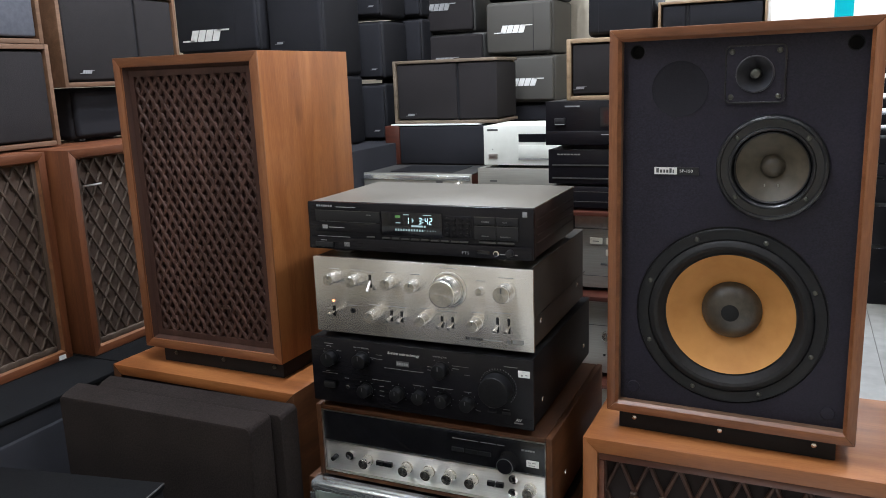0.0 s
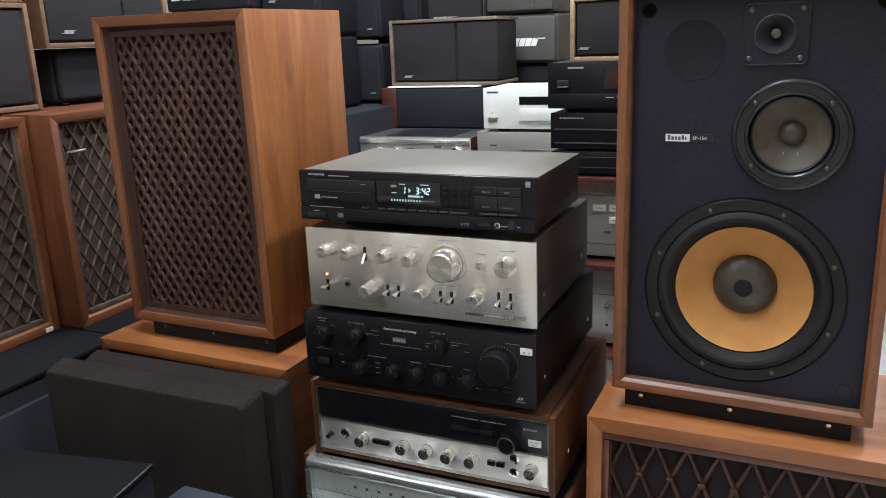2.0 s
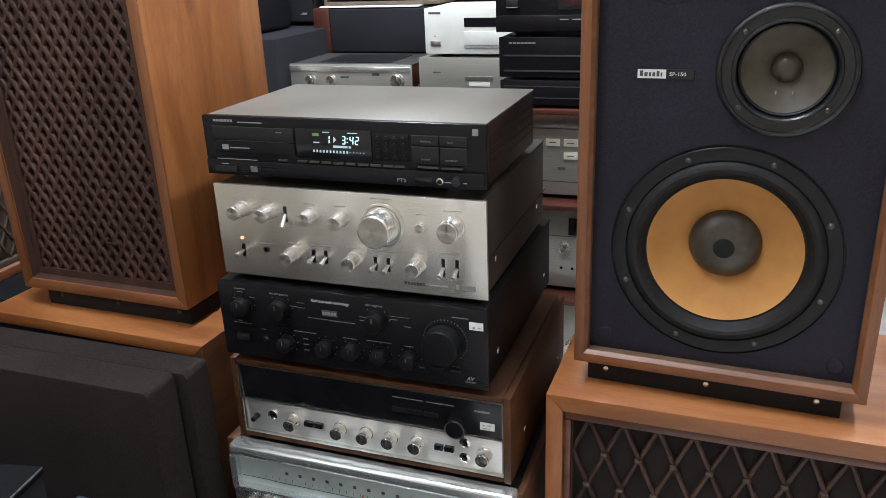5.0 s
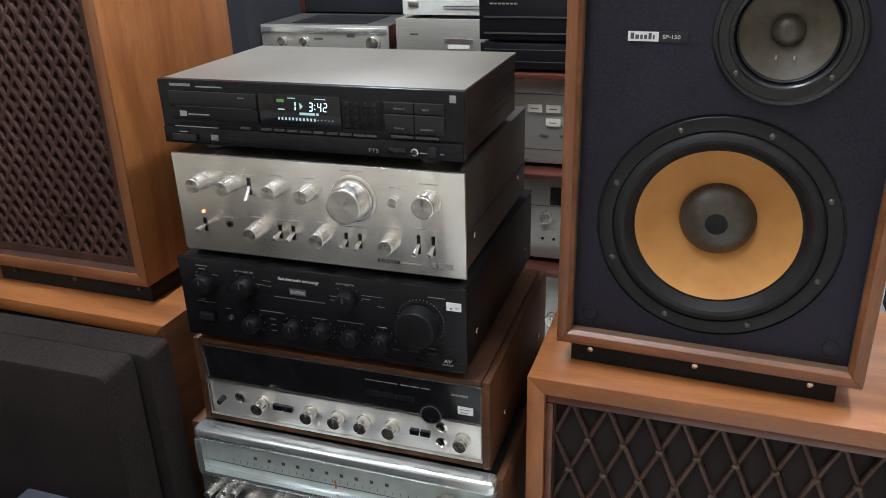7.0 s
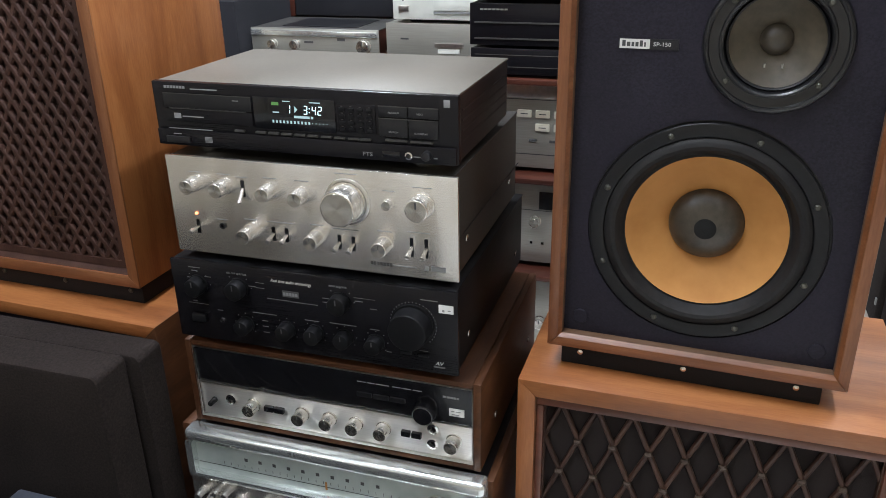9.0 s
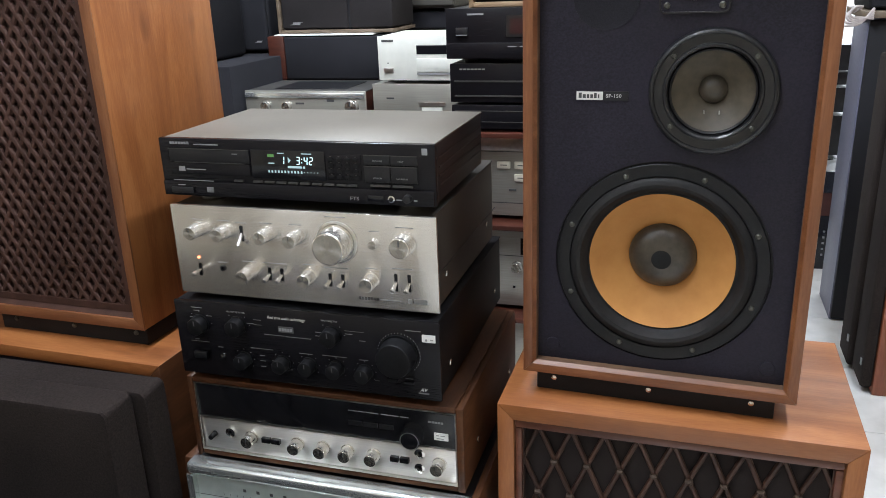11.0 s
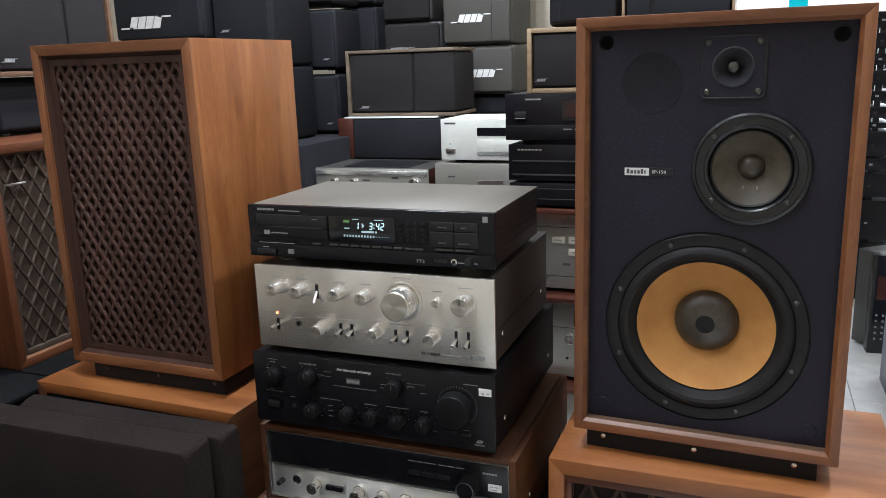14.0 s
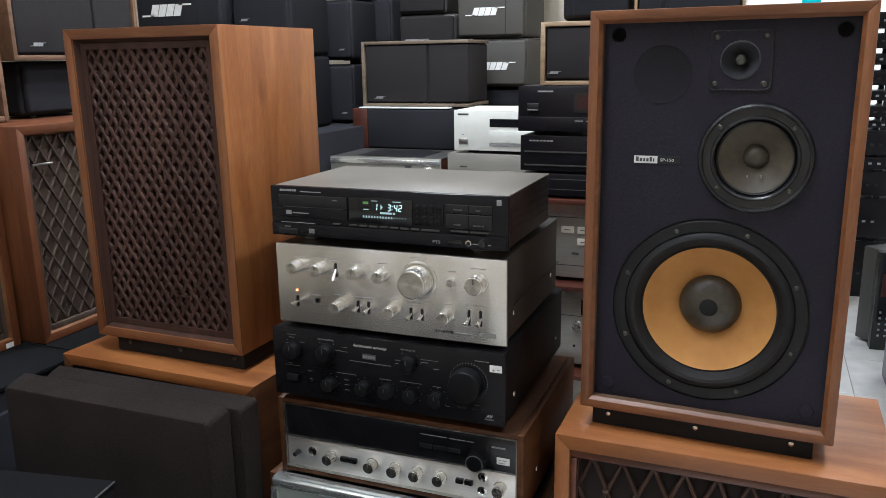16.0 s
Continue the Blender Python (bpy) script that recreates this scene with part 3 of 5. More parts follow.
for px, pz in ((0.041, 0.041), (0.341, 0.041)):
    part("grille_pad", a_lathe(px, pz, [(0.0108, 0.0201), (0.0108, 0.0186), (0.0095, 0.0176), (0, 0.0176)], 24), baffle_black, open_sp)


def rounded_rim(cx, cz, half, r, width, y0, y1):
    """A thin square rim with rounded corners, facing -y."""
    bm = bmesh.new()
    rings = []
    for ins, y in ((0.0, y1), (0.0, y0 + 0.0004), (0.0005, y0), (width - 0.0005, y0), (width, y0 + 0.0004), (width, y1)):
        rr, q = r - ins, half - r
        rings.append([bm.verts.new((cx + sx * q + rr * math.cos(radians(a0 + 15 * k)), y, cz + sz * q + rr * math.sin(radians(a0 + 15 * k))))
                      for sx, sz, a0 in ((1, 1, 0), (-1, 1, 90), (-1, -1, 180), (1, -1, 270)) for k in range(7)])
    for p, q in zip(rings, rings[1:]):
        for i in range(len(p)):
            j = (i + 1) % len(p)
            bm.faces.new((p[i], p[j], q[j], q[i]))
    return bm


part("rim", rounded_rim(*TWT, 0.0425, 0.008, 0.0022, 0.0160, 0.0198), glossy_ring, tweeter, "thin raised rim with rounded corners")
plate_ob = part("nameplate", a_box(0.0685, 0.1375, 0.0185, 0.0200, 0.4063, 0.4183), black_metal, open_sp, "small nameplate with a white badge")
part("badge", a_box(0.0695, 0.1045, 0.0180, 0.0185, 0.4068, 0.4178), white_ink, plate_ob)
for k, (a, b) in enumerate(((0.0775, 0.0815), (0.083, 0.087), (0.0885, 0.0915), (0.093, 0.0965), (0.098, 0.1015), (0.103, 0.1050))):
    part("badge_mark", a_box(a - 0.005, b - 0.005, 0.0176, 0.0180, 0.4093, 0.4163 if k in (0, 4) else 0.4143), dark_ink, plate_ob)
lettering("model_lettering", "SP-150", 0.1085, 0.0183, 0.4102, 0.0064, white_ink, open_sp, stretch=1.15)
plinth(open_sp, 0.017, 0.356, 0.018, 0.27, -0.0358, (0.044, 0.184, 0.325), chrome)

grille_sp = thing("grille_speaker", pose(-0.9015, 0.054, 0.709, 0, 0, -1.42), "teak loudspeaker with a dark brown fretwork lattice grille", "loudspeaker", group="matching three-way speakers")
shell_panels(grille_sp, LW, 0.308, LH, 0.019, teak_knots, teak_x)
for pts, grain_mat in (([(0, 0), (0.0185, 0.0185), (0.0185, LH - 0.0185), (0, LH)], red_z), ([(LW, 0), (LW, LH), (LW - 0.0185, LH - 0.0185), (LW - 0.0185, 0.0185)], red_z),
                       ([(0, LH), (0.0185, LH - 0.0185), (LW - 0.0185, LH - 0.0185), (LW, LH)], red_x), ([(0, 0), (LW, 0), (LW - 0.0185, 0.0185), (0.0185, 0.0185)], red_x)):
    bm = mitred(pts, 0.004, 0.0008)
    bmesh.ops.translate(bm, vec=(0, -0.0036, 0), verts=bm.verts)
    part("edge_band", bm, grain_mat, grille_sp, "reddish solid wood edging")
inner_bead(grille_sp, 0.019, LW - 0.019, 0.019, LH - 0.019, 0.001, 0.013, 0.007, lattice_brown)
bm = a_box(0.026, 0.039, 0.010, 0.020, 0.026, LH - 0.026)
box(bm, LW - 0.038, LW - 0.026, 0.010, 0.020, 0.026, LH - 0.026), box(bm, 0.039, LW - 0.038, 0.010, 0.020, LH - 0.038, LH - 0.026), box(bm, 0.039, LW - 0.038, 0.010, 0.020, 0.026, 0.038)
part("grille_frame", bm, lattice_brown, grille_sp, "dark brown lattice frame")
part("grille_cloth", a_box(0.026, LW - 0.026, 0.0205, 0.030, 0.026, LH - 0.026), cloth_russet, grille_sp, "dark brown cloth behind the lattice")
lattice(grille_sp, 0.037, LW - 0.036, 0.036, LH - 0.036, 0.0118, 0.02417, 0.0357, 0.0094, 0.0070, lattice_brown, weave=0.0006)
part("badge", a_box(0.203, 0.235, 0.0085, 0.0105, 0.0985, 0.1025, bevel=0.0008), lattice_bronze, grille_sp, "thin tarnished metal badge")
part("badge", a_box(0.203, 0.209, 0.0085, 0.0105, 0.1025, 0.112, bevel=0.0008), lattice_bronze, grille_sp)
plinth(grille_sp, 0.032, 0.352, 0.014, 0.275, -0.0362, (0.068, 0.198, 0.330), screw_grey)


def lattice_speaker(name, m, w, d, h, th, label, px, pz, lw, material, up, across, cloth, group="", foot=0.006):
    t = thing(name, m, label, "loudspeaker", group)
    shell_panels(t, w, d, h, th, up, across)
    inner_bead(t, th, w - th, th, h - th, 0.002, 0.016, 0.006, walnut_x)
    part("grille_frame", a_box(th, th + 0.014, 0.010, 0.020, th, h - th), material, t)
    part("grille_frame", a_box(w - th - 0.014, w - th, 0.010, 0.020, th, h - th), material, t)
    part("grille_cloth", a_box(th, w - th, 0.0215, 0.031, th, h - th), cloth, t, "dark cloth behind the lattice")
    lattice(t, th + 0.012, w - th - 0.012, th + foot, h - th - 0.004, 0.012, px, pz, lw, 0.0055, material, weave=0.002)
    return t


low_right = lattice_speaker("lattice_speaker", pose(0.0725, 0.0362, 0, 0, 0, -0.7), 0.503, 0.330, 0.654, 0.025, "large teak loudspeaker with a diamond lattice of bronze laths", 0.0487, 0.113, 0.0072, lattice_bronze, teak_z, teak_x, grille_back, foot=0.025)
part("moulding", a_box(0.026, 0.477, 0.003, 0.014, 0.6145, 0.628, bevel=0.004), redwood, low_right, "reddish-brown rounded moulding")
part("moulding", a_box(0.026, 0.037, 0.004, 0.013, 0.026, 0.6145, bevel=0.003), redwood, low_right)
part("moulding", a_box(0.466, 0.477, 0.004, 0.013, 0.026, 0.6145, bevel=0.003), redwood, low_right)
tie = mesh_of("tie", a_box(-0.0058, 0.0058, 0.007, 0.0165, -0.0034, 0.0034, bevel=0.002, seg=1), lattice_grey)
for n in range(4, 10):
    for c in range(9):
        piece("tie", tie, low_right, Matrix.Translation((0.036 + 0.0487 * (c + 0.5) + (n % 2) * 0.02435, 0, 0.050 + 0.0565 * n)))

low_left = thing("wooden_cabinet_speaker", pose(-0.966, 0.0105, 0, 0, 0, -1.9), "teak floor loudspeaker cabinet with black foam grilles before it", "loudspeaker")
# Teak cabinet: the darker side boards paint in the shade between the stacks.
shell_panels(low_left, 0.482, 0.37, 0.6725, 0.022, walnut_dark_and_shade, teak_x)
part("baffle", a_box(0.022, 0.460, 0.006, 0.02, 0.022, 0.650), baffle_black, low_left)


def foam_panel(m, w, h, d, inset, label):
    """A thick foam grille: a rim, then a face drawn in by a soft slope."""
    t = thing("foam_grille", m, label, "speaker grille", "foam grilles")
    bm = bmesh.new()
    levels = [(0.002, d), (0.0, d * 0.93), (inset * 0.35, d * 0.5), (inset * 0.75, 0.010), (inset * 0.9, 0.004), (inset + 0.001, 0.0012), (inset + 0.005, 0.0)]
    rings = []
    n = 10
    for ins, y in levels:
        r = 0.010 + ins * 0.3
        ring = []
        for cx, cz, a0 in ((w - ins - r, h - ins - r, 0), (ins + r, h - ins - r, 90), (ins + r, r + ins, 180), (w - ins - r, r + ins, 270)):
            ring += [bm.verts.new((cx + r * math.cos(radians(a0 + 90 * k / n)), y, cz + r * math.sin(radians(a0 + 90 * k / n)))) for k in range(n + 1)]
        rings.append(ring)
    for a, b in zip(rings, rings[1:]):
        for i in range(len(a)):
            j = (i + 1) % len(a)
            bm.faces.new((a[i], a[j], b[j], b[i]))
    bm.faces.new(rings[-1]), bm.faces.new(rings[0])
    ob = new("foam_face", mesh_of("foam_face", bm, foam, 24))
    ob.parent = t
    part("backing", a_box(0.01, w - 0.01, d, d + 0.004, 0.008, h - 0.01), black_shell, t)
    return t


foam_panel(pose(-0.957, -0.057, 0.0), 0.484, 0.657, 0.046, 0.007, "black foam speaker grille leaning on a teak cabinet")
foam_panel(pose(-0.990, -0.123, 0.0), 0.495, 0.657, 0.058, 0.008, "black foam speaker grille with a raised face, standing in front")

LS_LABEL = "brown wooden loudspeaker with a greyed diamond lattice front"
for m, w in ((pose(-1.250, -0.272, 0.6105, 0, 0, 90), 0.420), (pose(-1.187, 0.160, 0.6125, 0, 0, 90), 0.420)):
    sp = lattice_speaker("lattice_speaker", m, w, 0.33, 0.510, 0.020, LS_LABEL, 0.037, 0.064, 0.0056, lattice_grey, russet_z, russet_x, cloth_tan, "lattice speakers by the wall", foot=0.016)
    part("grille_frame", a_box(0.034, w - 0.034, 0.009, 0.020, 0.0205, 0.037, bevel=0.003), lattice_grey, sp, "greyed lower rail of the lattice")
    if w and m.translation.y > 0:
        part("badge", a_box(0.036, 0.094, 0.005, 0.009, 0.418, 0.4225, bevel=0.001), silver, sp, "slim metal badge")
    else:
        part("price_tag", a_box(0.378, 0.398, -0.002, -0.0005, 0.003, 0.014), paper, sp)


def black_cabinet(m, w, d, h, label, top=None, edges=False):
    t = thing("black_speaker_cabinet", m, label, "loudspeaker", "black floor cabinets")
    part("body", a_box(0, w, 0, d, 0, h - 0.012, bevel=0.006), black_shell, t)
    part("top_panel", a_box(-0.002, w + 0.002, -0.002, d + 0.002, h - 0.012, h, bevel=0.003), top or black_vinyl, t)
    part("grille", a_box(0.02, w - 0.02, -0.016, 0.0, 0.03, h - 0.05, bevel=0.006), cloth_black, t)
    if edges:
        part("worn_edge", a_box(0.0, w, -0.0028, -0.0008, h - 0.0028, h + 0.0004, bevel=0.0008), worn, t, "vinyl rubbed pale along the edge")
    return t


black_cabinet(pose(-0.995, 0.160, 0, 0, 0, 90), 0.44, 0.56, 0.6115, "black cabinet with a dusty top under a lattice speaker")
black_cabinet(pose(-1.07, -0.420, 0, 0, 0, 90), 0.575, 0.54, 0.6095, "black cabinet with a dusty top under a lattice speaker")
black_cabinet(pose(-0.501, -0.720, 0, 0, 0, 100), 0.465, 0.50, 0.600, "black vinyl cabinet with worn shiny edges", black_vinyl, True)
# The bluish sheen on this black top is put into its colour.
black_cabinet(pose(-0.482, -0.767, 0), 0.45, 0.470, 0.600, "black cabinet with a bluish sheen painted into its top colour", painted_sheen_top, True)

# ---- the stack of hi-fi components ----


def device(name, x0, x1, y0, depth, z0, z1, label, shell, lid, panel, th=0.006, feet=0.012, side_screws=True, category="amplifier", group="", bevel=0.002, inset=0.004, nudge=0.0):
    t = thing(name, Matrix.Translation((x0 + nudge, y0, z0)), label, category, group)
    w, h = x1 - x0, z1 - z0
    part("case", a_box(inset, w - inset, th, depth, 0, h - 0.0035, bevel=0.002), shell, t)
    part("lid", a_box(inset - 0.001, w - inset + 0.001, th + 0.0006, depth + 0.001, h - 0.0035, h - 0.0005, bevel=0.001), lid, t)
    part("front_panel", a_box(0, w, 0, th, 0, h, bevel=bevel), panel, t)
    for fx in (0.055, w - 0.055):
        for fy in (0.045, depth - 0.045):
            bm = bmesh.new()
            bmesh.ops.create_cone(bm, cap_ends=True, segments=20, radius1=0.019, radius2=0.021, depth=feet)
            bmesh.ops.translate(bm, vec=(fx, fy, -feet / 2), verts=bm.verts)
            part("foot", bm, black_knob, t)
    if side_screws:
        for sy in (0.06, depth - 0.05):
            part("screw", a_box(w - inset, w - inset + 0.002, sy - 0.004, sy + 0.004, h * 0.25, h * 0.25 + 0.008, bevel=0.0009), chrome, t)
    return t


# wooden-cased receiver
rx0, rz0, rz1 = -0.440, 0.516, 0.6615
rc = thing("receiver", Matrix.Translation((rx0 + 0.0050, 0.004, rz0 - 0.001)), "wood-cased stereo receiver with black dial glass and silver control strip", "receiver")
rw, rh = 0.466, rz1 - rz0
part("case", a_box(0.0, 0.010, -0.008, 0.365, 0, rh, bevel=0.002), walnut_dark_and_shade, rc)
part("case", a_box(rw - 0.012, rw, -0.008, 0.365, 0, rh, bevel=0.002), walnut_dark_and_shade, rc)
part("case", a_box(0.010, rw - 0.012, -0.007, 0.364, rh - 0.010, rh - 0.0004, bevel=0.002), walnut_dark_and_shade, rc)
part("case", a_box(0.010, rw - 0.012, -0.007, 0.364, 0.0004, 0.008, bevel=0.002), walnut_dark_and_shade, rc)
part("chassis", a_box(0.011, rw - 0.013, 0.006, 0.35, 0.009, rh - 0.011), black_metal, rc)
part("front_panel", a_box(0.011, rw - 0.013, -0.002, 0.0055, 0.0085, 0.0715, bevel=0.0015), bright_brushed, rc, "brushed silver control strip")
part("dial_glass", a_box(0.011, rw - 0.013, -0.004, 0.0055, 0.0725, rh - 0.012, bevel=0.0015), gloss_black, rc, "glossy black dial window")
bm = a_box(0.010, rw - 0.012, -0.006, -0.0035, rh - 0.0125, rh - 0.0105)
box(bm, 0.010, 0.0122, -0.006, -0.0035, 0.009, rh - 0.0125), box(bm, rw - 0.0142, rw - 0.012, -0.006, -0.0035, 0.009, rh - 0.0125), box(bm, 0.0122, rw - 0.0142, -0.006, -0.0022, 0.009, 0.0125)
box(bm, 0.0122, rw - 0.0142, -0.0052, -0.0022, 0.0708, 0.0726)
part("bezel", bm, silver, rc, "thin polished metal bezel")
for kx in (-0.336, -0.253, -0.208, -0.166, -0.122, -0.015):
    knob(rc, kx - rx0, 0.559 - rz0, -0.002, 0.0102, 0.0205, spun, face_mat=spun_face)
knob(rc, -0.405 - rx0, 0.556 - rz0, -0.002, 0.0042, 0.015, black_knob, name="lever", pointer=False)
for jx, jz in ((-0.375, 0.562), (-0.046, 0.573), (-0.047, 0.547)):
    j = part("jack", a_lathe(jx - rx0, jz - rz0, [(0.0085, -0.002), (0.0085, -0.0045), (0.0050, -0.0055), (0.0042, -0.002)], 24), chrome, rc)
    part("hole", a_lathe(jx - rx0, jz - rz0, [(0.0044, -0.0024), (0, -0.0024)], 18), gloss_black, j)
for sx0, sx1 in ((-0.316, -0.300), (-0.299, -0.283), (-0.094, -0.080), (-0.078, -0.063)):
    part("rocker", a_box(sx0 - rx0, sx1 - rx0, -0.009, -0.002, 0.0385, 0.0475, bevel=0.0012), gloss_black, rc)
dial = knob(rc, -0.056 - rx0, 0.603 - rz0, -0.004, 0.0160, 0.016, gloss_black, name="tuning_knob", pointer=False)
part("rim", a_lathe(-0.056 - rx0, 0.603 - rz0, [(0.0150, -0.0198), (0.0150, -0.0204), (0.0138, -0.0204), (0.0138, -0.0198)], 32), silver, dial)
bars("marking", [(-0.159 - rx0 + a, -0.159 - rx0 + b, 0.634 - rz0, 0.0012) for a, b in ((0, 0.014), (0.016, 0.027), (0.029, 0.049), (0.054, 0.066), (0.068, 0.082), (0.085, 0.098))], -0.0041, grey_ink, rc)
bars("button", [(-0.160 - rx0 + 0.0255 * k, -0.160 - rx0 + 0.0255 * k + 0.023, 0.6135 - rz0, 0.007) for k in range(3)], -0.0041, black_knob, rc, 0.003)
bars("marking", [(-0.030 - rx0 + a, -0.030 - rx0 + b, 0.6315 - rz0, 0.0030) for a, b in ((0, 0.005), (0.0062, 0.010), (0.011, 0.0145), (0.0155, 0.019), (0.020, 0.0235))], -0.0041, grey_ink, rc)
bars("tag_mark", [(-0.0175 - rx0, -0.013 - rx0, 0.0945, 0.0012), (-0.011 - rx0, -0.004 - rx0, 0.0945, 0.0012), (-0.017 - rx0, -0.006 - rx0, 0.0895, 0.0010)], -0.0056, grey_ink, rc)
part("price_tag", a_box(-0.021 - rx0, 0.001 - rx0, -0.0056, -0.0042, 0.0865, 0.0985), paper, rc, "white paper price tag")
for sy in (0.07, 0.30):
    part("screw", a_box(rw, rw + 0.0022, sy - 0.004, sy + 0.004, 0.045, 0.053, bevel=0.001), chrome, rc)

# silver tuner-amplifier below it, on a dark stand
px0, pz0, pz1 = -0.446, 0.352, 0.512
pr = thing("silver_receiver", Matrix.Translation((px0, -0.030, pz0)), "silver stereo receiver with a pale dial window and walnut ends", "receiver")
pw, ph = 0.489, pz1 - pz0
part("case", a_box(0.004, pw - 0.004, 0.03, 0.40, 0.0, ph - 0.012), black_metal, pr)
# Walnut ends coloured darker to stand for the shadow beside the receiver.
part("side_panel", a_box(-0.014, 0.0038, 0.020, 0.40, 0, ph - 0.004, bevel=0.002), walnut_dark_and_shade, pr)
part("side_panel", a_box(pw - 0.0038, pw + 0.008, 0.020, 0.40, 0, ph - 0.004, bevel=0.002), walnut_dark_and_shade, pr)
bm = a_box(0, pw, 0.000, 0.032, ph - 0.024, ph, bevel=0.009, seg=4)
box(bm, 0, 0.012, 0.0004, 0.03, ph - 0.088, ph - 0.0245), box(bm, pw - 0.014, pw, 0.0004, 0.03, ph - 0.088, ph - 0.0245), box(bm, 0.012, pw - 0.014, -0.002, 0.03, ph - 0.090, ph - 0.080, bevel=0.002)
part("top_rail", bm, satin_rail, pr, "bright extruded aluminium surround")
# Unlit dial: its brightness is a reflection painted into the glass colour.
part("dial_glass", a_box(0.012, pw - 0.014, 0.012, 0.018, ph - 0.080, ph - 0.0242), dial_glass, pr, "pale dial glass with a window reflection in its colour")
part("front_panel", a_box(0.0, pw, 0.004, 0.03, 0.0, ph - 0.0905, bevel=0.001), brushed, pr)
bars("marking", [(0.098 + 0.0246 * k, 0.1035 + 0.0246 * k, ph - 0.047, 0.0055) for k in range(10)], 0.012, dark_ink, pr)
bars("marking", [(0.06 + 0.0123 * k, 0.0606 + 0.0123 * k, ph - 0.0600, 0.005) for k in range(26)], 0.012, dark_ink, pr)
bars("marking", [(0.014, 0.080, ph - 0.0665, 0.0008), (0.075, 0.34, ph - 0.0675, 0.0008)], 0.012, dark_ink, pr)
part("dial_pointer", a_box(0.236, 0.2385, 0.010, 0.012, ph - 0.072, ph - 0.058), cone_tan, pr)
bars("marking", [(0.022, 0.050, ph - 0.013, 0.004), (0.052, 0.104, ph - 0.0145, 0.0022)], 0.0, dark_ink, pr)
knob(pr, 0.420, ph - 0.058, 0.006, 0.0200, 0.026, spun, name="tuning_knob", pointer=False, face_mat=spun_face)
for kx, kz, kr in ((0.020, 0.044, 0.006), (0.042, 0.036, 0.0105), (0.052, 0.055, 0.005), (0.069, 0.055, 0.005), (0.088, 0.036, 0.0105), (0.134, 0.052, 0.005), (0.150, 0.052, 0.005), (0.185, 0.040, 0.0105), (0.225, 0.040, 0.0105), (0.262, 0.050, 0.005), (0.300, 0.036, 0.016)):
    knob(pr, kx, kz, 0.004, kr, 0.020, spun, face_mat=spun, pointer=kr > 0.008)
stand = thing("low_stand", pose(-0.44, -0.02, 0), "dark wooden stand under the stack of components", "stand")
part("top_panel", a_box(0, 0.48, 0, 0.40, 0.330, 0.352, bevel=0.002), walnut_x, stand)
for lx in (0.0, 0.456):
    part("side_panel", a_box(lx, lx + 0.024, 0.0, 0.40, 0, 0.330), walnut_z, stand)
part("shelf", a_box(0.024, 0.456, 0.0, 0.395, 0.02, 0.04), walnut_x, stand)

# black amplifier
bx0, bz0, bz1 = -0.4275, 0.6735, 0.7985
bk = device("black_amplifier", bx0, 0.0055, -0.012, 0.40, bz0, bz1, "black integrated amplifier with a large volume knob and white print", satin_black, satin_black, black_panel, nudge=-0.0035)
knob(bk, -0.057 - bx0, 0.745 - bz0, 0, 0.0265, 0.028, dull_knob, name="volume_knob", pointer=False)
for k in range(31):
    a = radians(225 - 9 * k)
    part("marking", a_box(-0.057 - bx0 + 0.0325 * math.cos(a) - 0.0005, -0.057 - bx0 + 0.0325 * math.cos(a) + 0.0005, -0.0005, 0, 0.745 - bz0 + 0.0325 * math.sin(a) - 0.0008, 0.745 - bz0 + 0.0325 * math.sin(a) + 0.0008), grey_ink, bk)
for kx, kz, kr in ((-0.384, 0.762, 0.0135), (-0.318, 0.765, 0.0135), (-0.161, 0.764, 0.0135), (-0.313, 0.708, 0.0115), (-0.247, 0.709, 0.0115), (-0.203, 0.710, 0.0115), (-0.158, 0.710, 0.0115), (-0.112, 0.709, 0.0115)):
    knob(bk, kx - bx0, kz - bz0, 0, kr, 0.018, dull_knob)
    for k in range(7):
        a = radians(215 - 42 * k)
        if kz < 0.75 or 1 < k < 6:
            part("marking", a_box(kx - bx0 + kr * 1.5 * math.cos(a) - 0.0005, kx - bx0 + kr * 1.5 * math.cos(a) + 0.0005, -0.0005, 0, kz - bz0 + kr * 1.5 * math.sin(a) - 0.0005, kz - bz0 + kr * 1.5 * math.sin(a) + 0.0005), grey_ink, bk)
lettering("script_lettering", "Real time audio technology", -0.266 - bx0, -0.0004, 0.7815 - bz0, 0.0066, white_ink, bk, shear=0.35, stretch=0.86)
part("badge", a_box(-0.249 - bx0, -0.224 - bx0, -0.0007, 0, 0.7605 - bz0, 0.7700 - bz0), dark_ink, bk)
bars("badge_mark", [(-0.2475 - bx0 + 0.0046 * k, -0.2440 - bx0 + 0.0046 * k, 0.7652 - bz0, 0.0046) for k in range(5)], -0.0008, grey_ink, bk)
